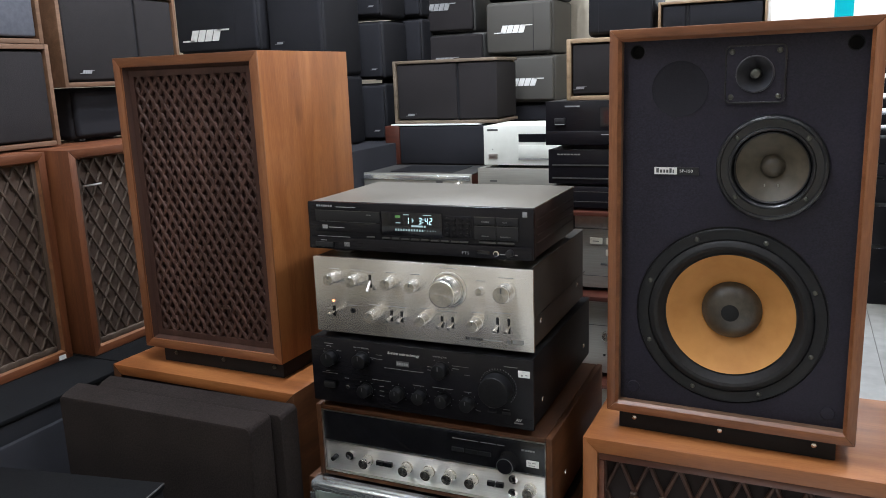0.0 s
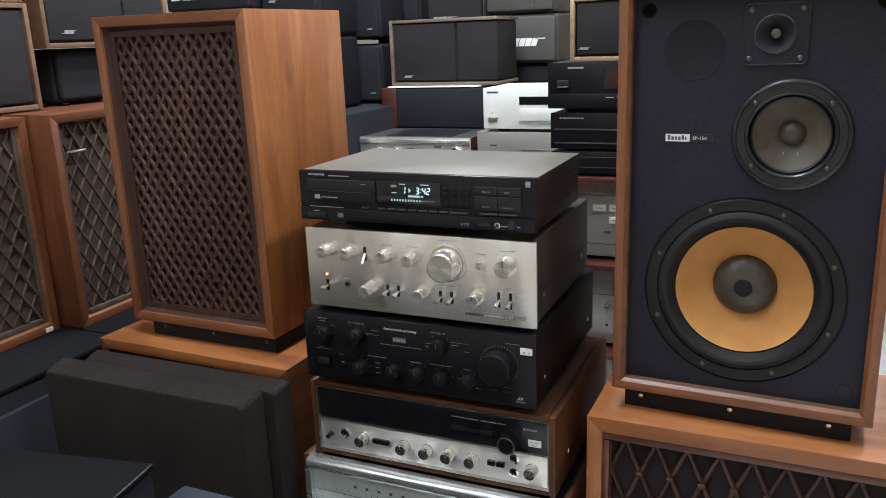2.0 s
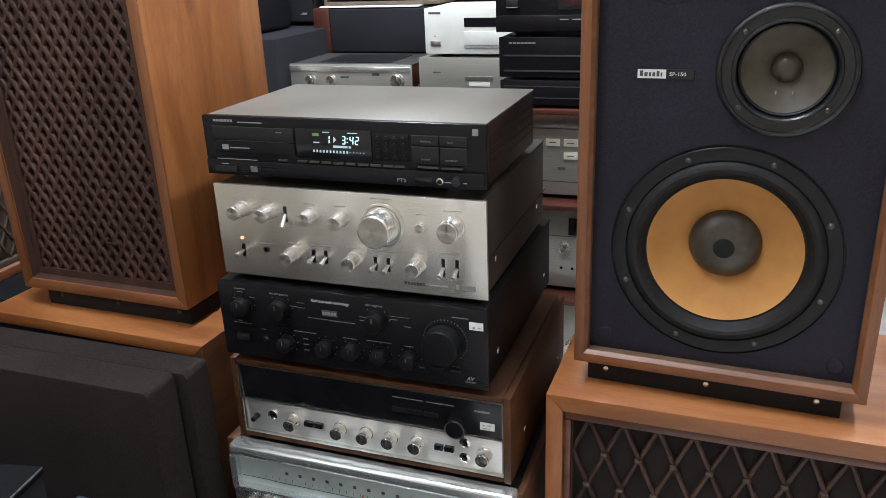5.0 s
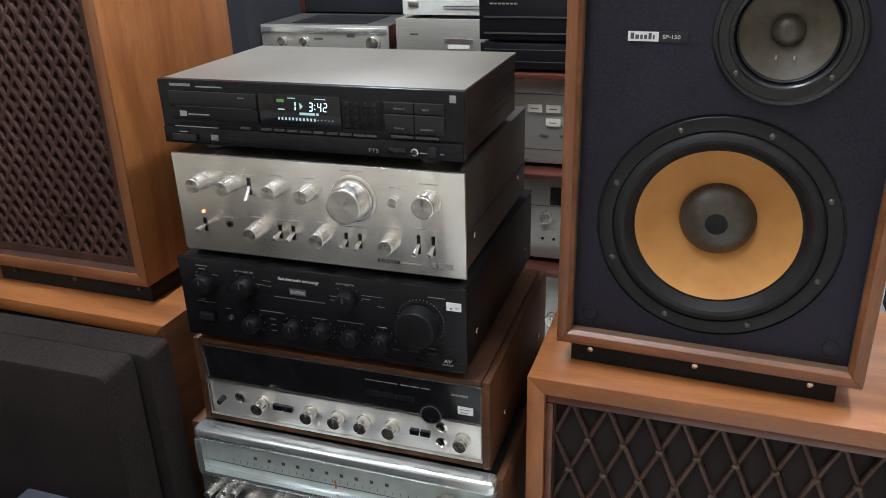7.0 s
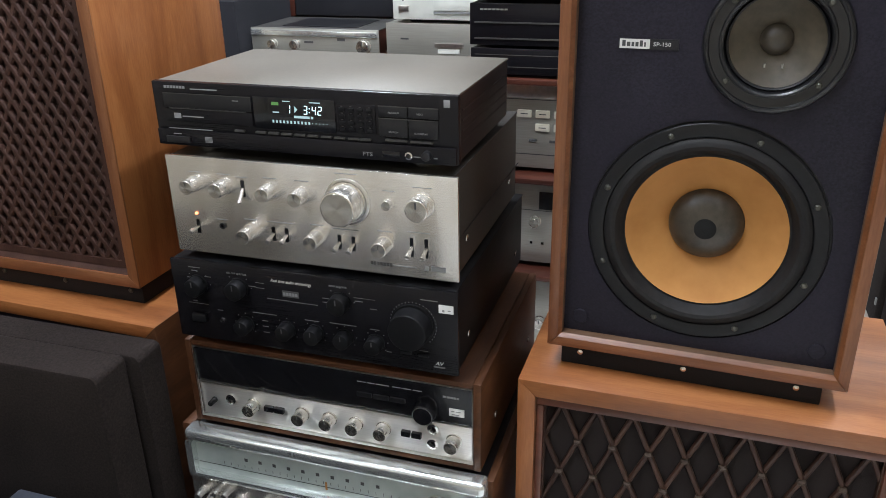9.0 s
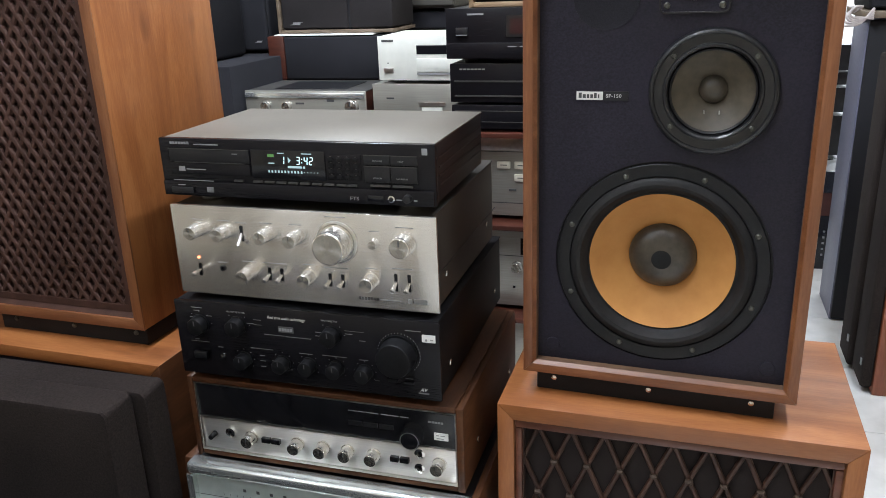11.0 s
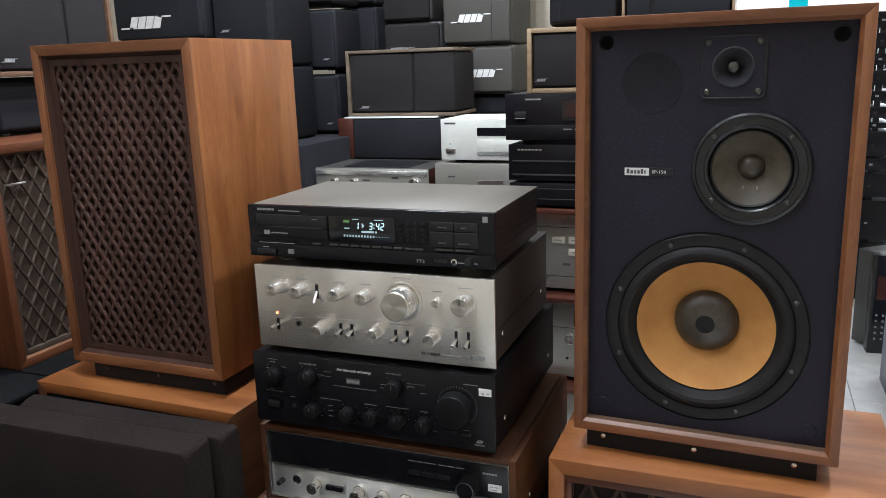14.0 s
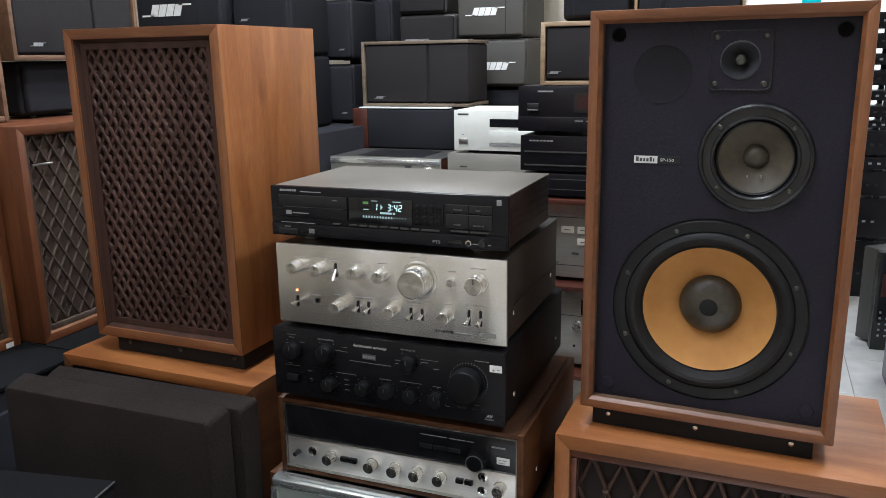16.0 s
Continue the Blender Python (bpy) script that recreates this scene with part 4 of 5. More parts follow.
bars("marking", [(a - bx0, b - bx0, z - bz0, h) for a, b, z, h in ((-0.274, -0.240, 0.7545, 0.0009), (-0.238, -0.196, 0.7540, 0.0009), (-0.397, -0.378, 0.7885, 0.0010), (-0.393, -0.383, 0.7835, 0.0009), (-0.372, -0.362, 0.776, 0.0009), (-0.401, -0.395, 0.772, 0.0009), (-0.302, -0.290, 0.770, 0.0009),
     (-0.405, -0.372, 0.731, 0.0005), (-0.397, -0.390, 0.7345, 0.0009), (-0.358, -0.349, 0.7245, 0.0009), (-0.300, -0.262, 0.729, 0.0009), (-0.286, -0.277, 0.7175, 0.0008), (-0.286, -0.277, 0.7085, 0.0008), (-0.286, -0.277, 0.699, 0.0008),
     (-0.218, -0.196, 0.7285, 0.0009), (-0.180, -0.140, 0.7295, 0.0009), (-0.120, -0.106, 0.7285, 0.0009), (-0.141, -0.110, 0.7735, 0.0005), (-0.140, -0.128, 0.7685, 0.0009), (-0.118, -0.108, 0.7595, 0.0009), (-0.188, -0.178, 0.7665, 0.0009), (-0.188, -0.180, 0.7605, 0.0009),
     (-0.046, -0.022, 0.7835, 0.0010), (-0.075, -0.063, 0.7065, 0.0008), (-0.049, -0.037, 0.7065, 0.0008), (-0.0295, -0.0135, 0.6845, 0.0022), (-0.097, -0.090, 0.697, 0.0009), (-0.290, -0.277, 0.7770, 0.0005), (-0.290, -0.277, 0.7690, 0.0005))], 0, dim_ink, bk)
lettering("lettering", "INPUT SELECTOR", -0.177 - bx0, -0.0004, 0.7855 - bz0, 0.0034, grey_ink, bk)
lettering("lettering", "REC OUT SELECTOR", -0.335 - bx0, -0.0004, 0.7855 - bz0, 0.0034, grey_ink, bk)
lettering("lettering", "AV", -0.027 - bx0, -0.0004, 0.6875 - bz0, 0.0082, white_ink, bk, shear=0.3)
part("power_button", a_box(-0.400 - bx0, -0.377 - bx0, -0.006, 0, 0.703 - bz0, 0.715 - bz0, bevel=0.0012), black_knob, bk)
j = part("jack", a_lathe(-0.352 - bx0, 0.708 - bz0, [(0.0042, 0), (0.0042, -0.0018), (0.0028, -0.002), (0.0026, 0)], 20), chrome, bk)
bars("button", [(-0.076 - bx0, -0.061 - bx0, 0.7005 - bz0, 0.004), (-0.050 - bx0, -0.036 - bx0, 0.7 - bz0, 0.004)], 0, black_knob, bk, 0.003)
bars("tag_mark", [(-0.0155 - bx0, -0.0125 - bx0, 0.7715 - bz0, 0.003), (-0.0080 - bx0, -0.0040 - bx0, 0.7725 - bz0, 0.0012)], -0.0014, grey_ink, bk)
part("price_tag", a_box(-0.0205 - bx0, -0.0005 - bx0, -0.0014, -0.0002, 0.768 - bz0, 0.7795 - bz0), paper, bk, "white paper price tag")

# silver amplifier
ax0, az0, az1 = -0.420, 0.808, 0.950
am = device("silver_amplifier", ax0, 0.0, 0.0, 0.355, az0, az1, "brushed silver amplifier with round knobs and toggle switches", amp_side, amp_side, brushed, inset=0.007, bevel=0.0012)
for kx, kz in ((-0.376, 0.913), (-0.331, 0.912), (-0.261, 0.912), (-0.214, 0.910)):
    knob(am, kx - ax0, kz - az0, 0, 0.0104, 0.0250, spun, face_mat=spun_face)
for kx, kz in ((-0.297, 0.849), (-0.197, 0.851), (-0.100, 0.852)):
    knob(am, kx - ax0, kz - az0, 0, 0.0104, 0.0250, spun, face_mat=spun_face)
vol = knob(am, -0.150 - ax0, 0.906 - az0, 0, 0.0240, 0.034, spun, name="volume_knob", pointer=False, face_mat=spun_face)
part("ring", a_lathe(-0.150 - ax0, 0.906 - az0, [(0.0315, 0), (0.0315, -0.003), (0.0295, -0.004), (0.0285, -0.004), (0.0285, 0)], 48), silver, vol)
knob(am, -0.092 - ax0, 0.909 - az0, 0, 0.0066, 0.012, spun, pointer=False, face_mat=spun_face)
knob(am, -0.047 - ax0, 0.911 - az0, 0, 0.0150, 0.026, spun, face_mat=spun_face)
toggle(am, -0.303 - ax0, 0.910 - az0, 0, 52, slot=0.024)
for sx, sz, dn in ((-0.3815, 0.848, 4), (-0.263, 0.849, 14), (-0.243, 0.849, 14), (-0.165, 0.847, 14), (-0.145, 0.847, 14), (-0.063, 0.851, 20), (-0.043, 0.851, 20)):
    toggle(am, sx - ax0, sz - az0, 0, dn, 0.020 if sx < -0.07 else 0.026)
part("pilot_lamp", a_lathe(-0.382 - ax0, 0.8675 - az0, [(0.0021, 0), (0.0019, -0.0012), (0, -0.0016)], 14), led_red, am, "glowing orange pilot lamp")
j = part("jack", a_lathe(-0.342 - ax0, 0.8525 - az0, [(0.0046, 0), (0.0046, -0.0016), (0.0031, -0.0018), (0.0030, -0.0003)], 20), black_knob, am)
part("hole", a_lathe(-0.342 - ax0, 0.8525 - az0, [(0.0031, -0.0006), (0, -0.0006)], 16), gloss_black, j)
bars("marking", [(a - ax0, b - ax0, z - az0, 0.0010) for a, b, z in ((-0.386, -0.366, 0.9285), (-0.341, -0.321, 0.9285), (-0.312, -0.294, 0.9265), (-0.271, -0.251, 0.9285), (-0.224, -0.204, 0.9285), (-0.166, -0.134, 0.9435), (-0.100, -0.084, 0.9255), (-0.060, -0.034, 0.9335),
     (-0.307, -0.287, 0.8665), (-0.272, -0.234, 0.8665), (-0.207, -0.187, 0.8685), (-0.174, -0.136, 0.8665), (-0.110, -0.090, 0.8695), (-0.068, -0.038, 0.8725), (-0.350, -0.334, 0.8620), (-0.108, -0.058, 0.8225))], 0, grey_ink, am)
bars("marking", [(-0.122 - ax0 + 0.0046 * k, -0.1185 - ax0 + 0.0046 * k, 0.8228 - az0, 0.0048) for k in range(7)], 0, dark_ink, am)
bars("marking", [(-0.046 - ax0, -0.041 - ax0, 0.8236 - az0, 0.006), (-0.037 - ax0, -0.0175 - ax0, 0.8240 - az0, 0.007)], 0, grey_ink, am)
part("side_seam", a_box(0.4128, 0.4140, 0.008, 0.372, 0.050, 0.0512), black_metal, am)

# compact disc player
cx0, cz0, cz1 = -0.4335, 0.9635, 1.0495
# The lid's pale grey includes a painted reflection from behind the stack.
cd = device("compact_disc_player", cx0, -0.006, 0.0055, 0.266, cz0, cz1, "black compact disc player with a lit display, top paled by dust and painted reflection", black_metal, dust_reflection_top, black_panel, th=0.010, feet=0.0135, category="disc player", nudge=0.0062, side_screws=False)
for fx in (0.055, 0.3725):
    bm = bmesh.new()
    bmesh.ops.create_cone(bm, cap_ends=True, segments=28, radius1=0.0255, radius2=0.0265, depth=0.0055)
    bmesh.ops.translate(bm, vec=(fx, 0.045, -0.0095), verts=bm.verts)
    part("foot_ring", bm, chrome, cd, "shiny metal ring round the foot")
cl = lambda a, b, z0, z1, y0=-0.003, y1=0.0, bv=0.0008: a_box(a - cx0, b - cx0, y0, y1, z0 - cz0, z1 - cz0, bevel=bv)
part("disc_tray", cl(-0.416, -0.284, 1.0155, 1.0345), black_metal, cd)
part("tray_panel", cl(-0.416, -0.284, 0.9965, 1.0140), black_panel, cd)
part("display_window", cl(-0.2815, -0.1665, 0.9945, 1.0365, -0.0022), gloss_black, cd, "black display window with pale blue digits")
part("keypad", cl(-0.1640, -0.1125, 0.9965, 1.0330, -0.0016), black_panel, cd)
for r in range(4):
    for c in range(4):
        part("key", cl(-0.1610 + 0.0123 * c, -0.1530 + 0.0123 * c, 0.9985 + 0.0084 * r, 1.0030 + 0.0084 * r, -0.0034, -0.0016, 0.0006), dull_knob, cd)
        bars("key_mark", [(-0.1585 + 0.0123 * c - cx0, -0.1560 + 0.0123 * c - cx0, 1.0045 + 0.0084 * r - cz0, 0.0010)], -0.0016, steel_side, cd)
part("button", cl(-0.1080, -0.0700, 1.0200, 1.0330), black_metal, cd)
part("button", cl(-0.0690, -0.0310, 1.0200, 1.0330), black_metal, cd)
part("button", cl(-0.1080, -0.0700, 0.9955, 1.0175), black_metal, cd)
part("button", cl(-0.0690, -0.0310, 0.9955, 1.0175), black_metal, cd)
bars("bright_edge", [(-0.108 - cx0, -0.070 - cx0, 1.0332 - cz0, 0.0012), (-0.069 - cx0, -0.031 - cx0, 1.0332 - cz0, 0.0012), (-0.108 - cx0, -0.031 - cx0, 1.0180 - cz0, 0.0012), (-0.416 - cx0, -0.284 - cx0, 1.0347 - cz0, 0.0010), (-0.408 - cx0, -0.292 - cx0, 1.0148 - cz0, 0.0010)], -0.003, steel_side, cd)
lettering("lettering", "PREVIOUS", -0.095 - cx0, -0.0034, 1.0245 - cz0, 0.0032, grey_ink, cd)
lettering("lettering", "NEXT", -0.058 - cx0, -0.0034, 1.0245 - cz0, 0.0032, grey_ink, cd)
lettering("lettering", "STOP/CM", -0.095 - cx0, -0.0034, 1.0005 - cz0, 0.0030, grey_ink, cd)
lettering("lettering", "PLAY/REPLAY", -0.062 - cx0, -0.0034, 1.0005 - cz0, 0.0030, grey_ink, cd)
bars("shortcut_key", [(-0.312 + 0.0187 * k - cx0, -0.2975 + 0.0187 * k - cx0, 0.9895 - cz0, 0.0024) for k in (0, 1.65, 2.65, 3.65, 4.65, 5.65, 6.65, 7.65, 8.65, 9.5)], 0, steel_side, cd, 0.004)
bars("shortcut_key", [(-0.100 - cx0, -0.071 - cx0, 0.9910 - cz0, 0.0024), (-0.067 - cx0, -0.038 - cx0, 0.9910 - cz0, 0.0024)], 0, steel_side, cd, 0.004)
part("lower_step", cl(-0.4315, -0.008, 0.9642, 0.9862, -0.0045, 0.0, 0.0015), black_panel, cd)
part("power_button", cl(-0.417, -0.380, 0.9685, 0.9775, -0.0075, -0.0045), black_metal, cd)
bars("marking", [(-0.412 - cx0, -0.345 - cx0, 0.9880 - cz0, 0.0010), (-0.406 - cx0, -0.394 - cx0, 0.9805 - cz0, 0.0012)], -0.0045, grey_ink, cd)
bars("badge_mark", [(-0.358 - cx0, -0.347 - cx0, 0.9735 - cz0 - 0.002 + 0.0016 * k, 0.0010) for k in range(5)], -0.0045, grey_ink, cd)
lettering("lettering", "FTS", -0.131 - cx0, -0.0049, 0.9695 - cz0, 0.0070, grey_ink, cd, stretch=1.3)
part("output_switch", cl(-0.104, -0.081, 0.9700, 0.9775, -0.0052, -0.0045, 0.0004), gloss_black, cd)
j = part("jack", a_lathe(-0.069 - cx0, 0.9735 - cz0, [(0.0050, -0.0045), (0.0050, -0.0068), (0.0032, -0.0072), (0.0030, -0.0048)], 24), chrome, cd, "gold-rimmed headphone jack")
part("hole", a_lathe(-0.069 - cx0, 0.9735 - cz0, [(0.0032, -0.0052), (0, -0.0052)], 16), gloss_black, j)
knob(cd, -0.045 - cx0, 0.9755 - cz0, -0.0045, 0.0056, 0.008, black_knob, pointer=False)
bars("marking", [(-0.063 - cx0, -0.054 - cx0, 0.9725 - cz0, 0.0012), (-0.037 - cx0, -0.032 - cx0, 0.9725 - cz0, 0.0014)], -0.0045, grey_ink, cd)
bars("badge_mark", [(-0.414 - cx0 + 0.0047 * k, -0.4105 - cx0 + 0.0047 * k, 1.0425 - cz0, 0.0034) for k in range(7)], 0, grey_ink, cd)
bars("marking", [(-0.372 - cx0, -0.332 - cx0, 1.0415 - cz0, 0.0014), (-0.311 - cx0, -0.302 - cx0, 1.0290 - cz0, 0.0012), (-0.389 - cx0, -0.357 - cx0, 1.0045 - cz0, 0.0014)], -0.003, grey_ink, cd)
part("badge", cl(-0.402, -0.3915, 1.0015, 1.0085, -0.0034, -0.003, 0.0), grey_ink, cd)
part("badge", cl(-0.0245, -0.0165, 1.0350, 1.0440, -0.0008, 0.0, 0.0003), grey_ink, cd, "small shield badge")
SEGMENTS = {"1": "bc", "2": "abged", "3": "abgcd", "4": "fgbc"}


def seven_segments(sign, x, y, z, h, material, parent):
    """One slanted digit of thin lit bars."""
    w, t = h * 0.50, h * 0.095
    spans = {"a": (t, w - t, h - t, h), "d": (t, w - t, 0, t), "g": (t, w - t, h / 2 - t / 2, h / 2 + t / 2), "f": (0, t, h / 2 + t / 2, h - t / 2),
             "b": (w - t, w, h / 2 + t / 2, h - t / 2), "e": (0, t, t / 2, h / 2 - t / 2), "c": (w - t, w, t / 2, h / 2 - t / 2)}
    bm = bmesh.new()
    for k in SEGMENTS[sign]:
        x0, x1, z0, z1 = spans[k]
        box(bm, x0, x1, -0.0004, 0.0, z0, z1)
    bmesh.ops.transform(bm, matrix=Matrix.Translation((x, y, z)) @ Matrix(((1, 0, 0.10, 0), (0, 1, 0, 0), (0, 0, 1, 0), (0, 0, 0, 1))), verts=bm.verts)
    part("display_digit", bm, material, parent)


for sign, dx in (("1", -0.2345), ("3", -0.2105), ("4", -0.1985), ("2", -0.1905)):
    seven_segments(sign, dx - cx0, -0.0023, 1.0165 - cz0, 0.0112, vfd, cd)
bars("display_bar", [(-0.2022 - cx0, -0.2010 - cx0, 1.0195 - cz0, 0.0012), (-0.2018 - cx0, -0.2006 - cx0, 1.0245 - cz0, 0.0012)], -0.0022, vfd, cd)
bmt = bmesh.new()
bmt.faces.new([bmt.verts.new(v) for v in ((-0.2225 - cx0, -0.0026, 1.0180 - cz0), (-0.2180 - cx0, -0.0026, 1.0225 - cz0), (-0.2225 - cx0, -0.0026, 1.0270 - cz0))])
part("display_arrow", bmt, vfd_dim, cd)
bars("display_bar", [(-0.2235 - cx0, -0.2020 - cx0, 1.0128 - cz0, 0.0030), (-0.2000 - cx0, -0.197 - cx0, 1.0128 - cz0, 0.0030), (-0.201 - cx0, -0.186 - cx0, 1.0322 - cz0, 0.0012), (-0.2385 - cx0, -0.228 - cx0, 1.0322 - cz0, 0.0010), (-0.2535 - cx0, -0.2445 - cx0, 1.0175 - cz0, 0.0014)], -0.0022, vfd_dim, cd)
bars("display_bar", [(-0.2550 - cx0 + 0.0051 * k, -0.2528 - cx0 + 0.0051 * k, 1.0055 - cz0, 0.0034) for k in range(11)], -0.0022, vfd_dim, cd)
bars("display_bar", [(-0.1990 - cx0 + 0.0051 * k, -0.1980 - cx0 + 0.0051 * k, 1.0055 - cz0, 0.0010) for k in range(5)], -0.0022, vfd_dim, cd)
part("display_lamp", cl(-0.2545, -0.2445, 1.0265, 1.0305, -0.0026, -0.0022, 0.0), vfd_green, cd)
for k in range(4):
    part("side_rib", a_box(0.4225, 0.4242, 0.03, 0.255, 0.022 + 0.013 * k, 0.0245 + 0.013 * k), black_metal, cd)

# ---- the wall of small speakers ----


def bookshelf(m, w, h, d, shell, cloth, label, th=0.012, split=None, badge=None, group="stacked bookshelf speakers", wrap=False):
    """A small wooden box speaker; local x along its front, which faces -y."""
    t = thing("bookshelf_speaker", m, label, "loudspeaker", group)
    bm = a_box(0, th, 0, d, 0, h, bevel=0.0015)
    if not wrap:
        box(bm, w - th, w, 0, d, 0, h, bevel=0.0015)
    box(bm, th, w - (0 if wrap else th), 0.0006, d, h - th, h, bevel=0.0015), box(bm, th, w - (0 if wrap else th), 0.0006, d, 0, th, bevel=0.0015)
    box(bm, th, w - th, d - 0.012, d, th, h - th)
    part("cabinet", bm, shell, t)
    a, b = th + 0.004, w - (0.001 if wrap else th + 0.004)
    cuts = [(a, b)] if split is None else [(a, split - 0.004), (split + 0.004, b)]
    for c0, c1 in cuts:
        bm = a_box(c0, c1, 0.004, 0.03 if not (wrap and c1 == b) else d - 0.013, th + 0.004, h - th - 0.004, bevel=0.006, seg=3)
        part("grille", bm, cloth, t)
    if split:
        part("divider", a_box(split - 0.0035, split + 0.0035, 0.010, 0.02, th, h - th), black_shell, t)
    part("backing", a_box(th, w * 0.55, 0.031, 0.04, th, h - th), baffle_black, t)
    if badge:
        logo(t, badge[0], badge[1], badge[2], 0.004, grey_ink if badge[2] < 0.06 else white_ink)
    return t


def shell_speaker(m, w, h, d, material, label, badge=None, split=None, group="moulded black speakers", tone=None):
    """A moulded box speaker with a rounded shell and a raised front."""
    t = thing("shell_speaker", m, label, "loudspeaker", group)
    part("shell", a_box(0, w, 0.018, d, 0, h, bevel=0.014, seg=3), material, t)
    part("grille", a_box(0.006, w - 0.006, 0.0, 0.022, 0.008, h - 0.008, bevel=0.009, seg=3), tone or material, t)
    if split:
        part("seam", a_box(split - 0.001, split + 0.001, -0.0006, 0.002, 0.012, h - 0.012), black_shell, t)
    for fx in (0.03, w - 0.05):
        part("foot", a_box(fx, fx + 0.02, 0.03, 0.05, -0.003, 0.003), black_knob, t)
    if badge:
        logo(t, badge[0], badge[1], badge[2], 0.0, badge[3])
    return t


DARK = "black cloth-fronted speaker in a pale wooden frame"
R90 = 90
bookshelf(pose(-1.337, -0.180, 1.126, 0, 0, R90), 0.455, 0.248, 0.24, brown_veneer, cloth_grey, DARK + ", on a lattice speaker")
bookshelf(pose(-1.337, -0.200, 1.375, 0, 0, R90), 0.465, 0.250, 0.24, brown_veneer, blue_side, "wood-framed speaker with a smooth blue-grey front")
shell_speaker(pose(-1.3738, 0.362, 1.128, 0, 0, R90), 0.37, 0.138, 0.24, black_shell, "black box speaker under a wooden one", tone=cloth_black)
bookshelf(pose(-1.3352, 0.310, 1.268, 0, 0, R90), 0.430, 0.252, 0.25, brown_veneer, cloth_grey, DARK + ", with a split front", split=0.268, badge=(0.078, 0.038, 0.045))

stand2 = thing("display_bench", pose(-2.0973, 1.28, 0), "black draped display bench behind the speakers", "bench")
part("body", a_box(0, 1.02, 0, 1.0, 0, 1.008, bevel=0.004), cloth_black, stand2)
shell_speaker(pose(-1.8457, 1.30, 1.011), 0.389, 0.362, 0.28, black_shell, "large black speaker with a dark front")
e = shell_speaker(pose(-1.8408, 1.30, 1.376), 0.3841, 0.252, 0.28, black_shell, "black speaker with a bright white badge", (0.145, 0.066, 0.21, white_ink), 0.285, tone=cloth_black)
shell_speaker(pose(-1.4515, 1.35, 1.011), 0.2395, 0.262, 0.28, black_shell, "black speaker with a dark front")
shell_speaker(pose(-1.4515, 1.35, 1.276), 0.2395, 0.330, 0.28, black_shell, "tall black speaker with a small grey badge", (0.055, 0.125, 0.040, grey_ink), tone=cloth_black)
for z0, z1 in ((1.003, 1.231), (1.248, 1.476), (1.492, 1.70)):
    shell_speaker(pose(-1.4225, 1.70, z0 + 0.008), 0.2645, z1 - z0, 0.23, black_shell, "dark moulded speaker in a tall stack", (0.225, 0.040, 0.03, grey_ink), tone=cloth_black)
for z0, z1 in ((1.003, 1.306), (1.310, 1.494), (1.500, 1.66)):
    shell_speaker(pose(-1.3097, 1.955, z0 + 0.008), 0.2062, z1 - z0, 0.24, black_shell, "dark moulded speaker in a tall stack", tone=cloth_black)

stand3 = thing("display_bench", pose(-1.0931, 2.02, 0), "black draped display bench behind the speakers", "bench")
part("body", a_box(0, 0.64, 0, 0.40, 0, 1.052, bevel=0.004), black_shell, stand3)
shell_speaker(pose(-1.0681, 2.06, 1.055), 0.2413, 0.18, 0.26, black_shell, "dark moulded speaker with a worn badge")
shell_speaker(pose(-1.1272, 2.05, 1.238), 0.2687, 0.198, 0.27, steel_side, "charcoal moulded speaker with a worn grey badge", (0.085, 0.086, 0.13, grey_ink), tone=cloth_grey)
shell_speaker(pose(-1.1469, 2.05, 1.439), 0.248, 0.215, 0.27, steel_side, "charcoal moulded speaker with a grey badge", (0.09, 0.108, 0.145, grey_ink), tone=cloth_grey)
shell_speaker(pose(-0.8143, 2.03, 1.055), 0.290, 0.082, 0.28, black_shell, "flat black box speaker under two grey ones", tone=cloth_black)
shell_speaker(pose(-0.8225, 2.00, 1.14), 0.287, 0.190, 0.31, olive_shell, "grey-olive moulded speaker with a white badge", (0.160, 0.083, 0.155, white_ink), 0.088)
shell_speaker(pose(-0.8305, 2.00, 1.334), 0.287, 0.212, 0.31, olive_shell, "grey-olive moulded speaker with a white badge", (0.122, 0.102, 0.155, white_ink), 0.208)
shell_speaker(pose(-0.8274, 2.02, 1.549), 0.285, 0.20, 0.29, black_shell, "black moulded speaker on top of the stack")

# bench with components, riser behind it
bench = thing("wooden_bench", pose(-1.1044, 1.33, 0), "red-brown wooden bench with hi-fi components on it", "bench")
part("top_panel", a_box(0, 0.98, 0, 0.28, 0.794, 0.814, bevel=0.002), mahogany, bench)
part("front_panel", a_box(0, 0.98, 0.012, 0.032, 0, 0.794), mahogany, bench)
for lx in (0.0, 0.96):
    part("side_panel", a_box(lx, lx + 0.02, 0.032, 0.28, 0, 0.794), mahogany, bench)
riser = thing("wooden_riser", pose(-1.1117, 1.612, 0), "dark red-brown wooden riser", "bench")
part("body", a_box(0, 0.64, 0, 0.36, 0, 0.920, bevel=0.002), mahogany, riser)

dk = thing("centre_speaker", pose(-1.1214, 1.622, 0.923), "dark speaker lying down with red-brown wooden ends", "loudspeaker")
part("body", a_box(0.0, 0.435, 0.012, 0.25, 0, 0.150, bevel=0.003), black_shell, dk)
part("end_panel", a_box(-0.002, 0.062, 0.002, 0.248, -0.0005, 0.151, bevel=0.004), mahogany, dk, "polished red-brown wooden end")
part("grille", a_box(0.064, 0.434, 0.0, 0.012, 0.004, 0.147, bevel=0.004), cloth_black, dk)
tagged(new("paper_sheet", mesh_of("paper_sheet", a_box(-1.095, -0.722, 1.626, 1.80, 1.0752, 1.0792), paper)), "white sheets of paper on a dark speaker", "paper")
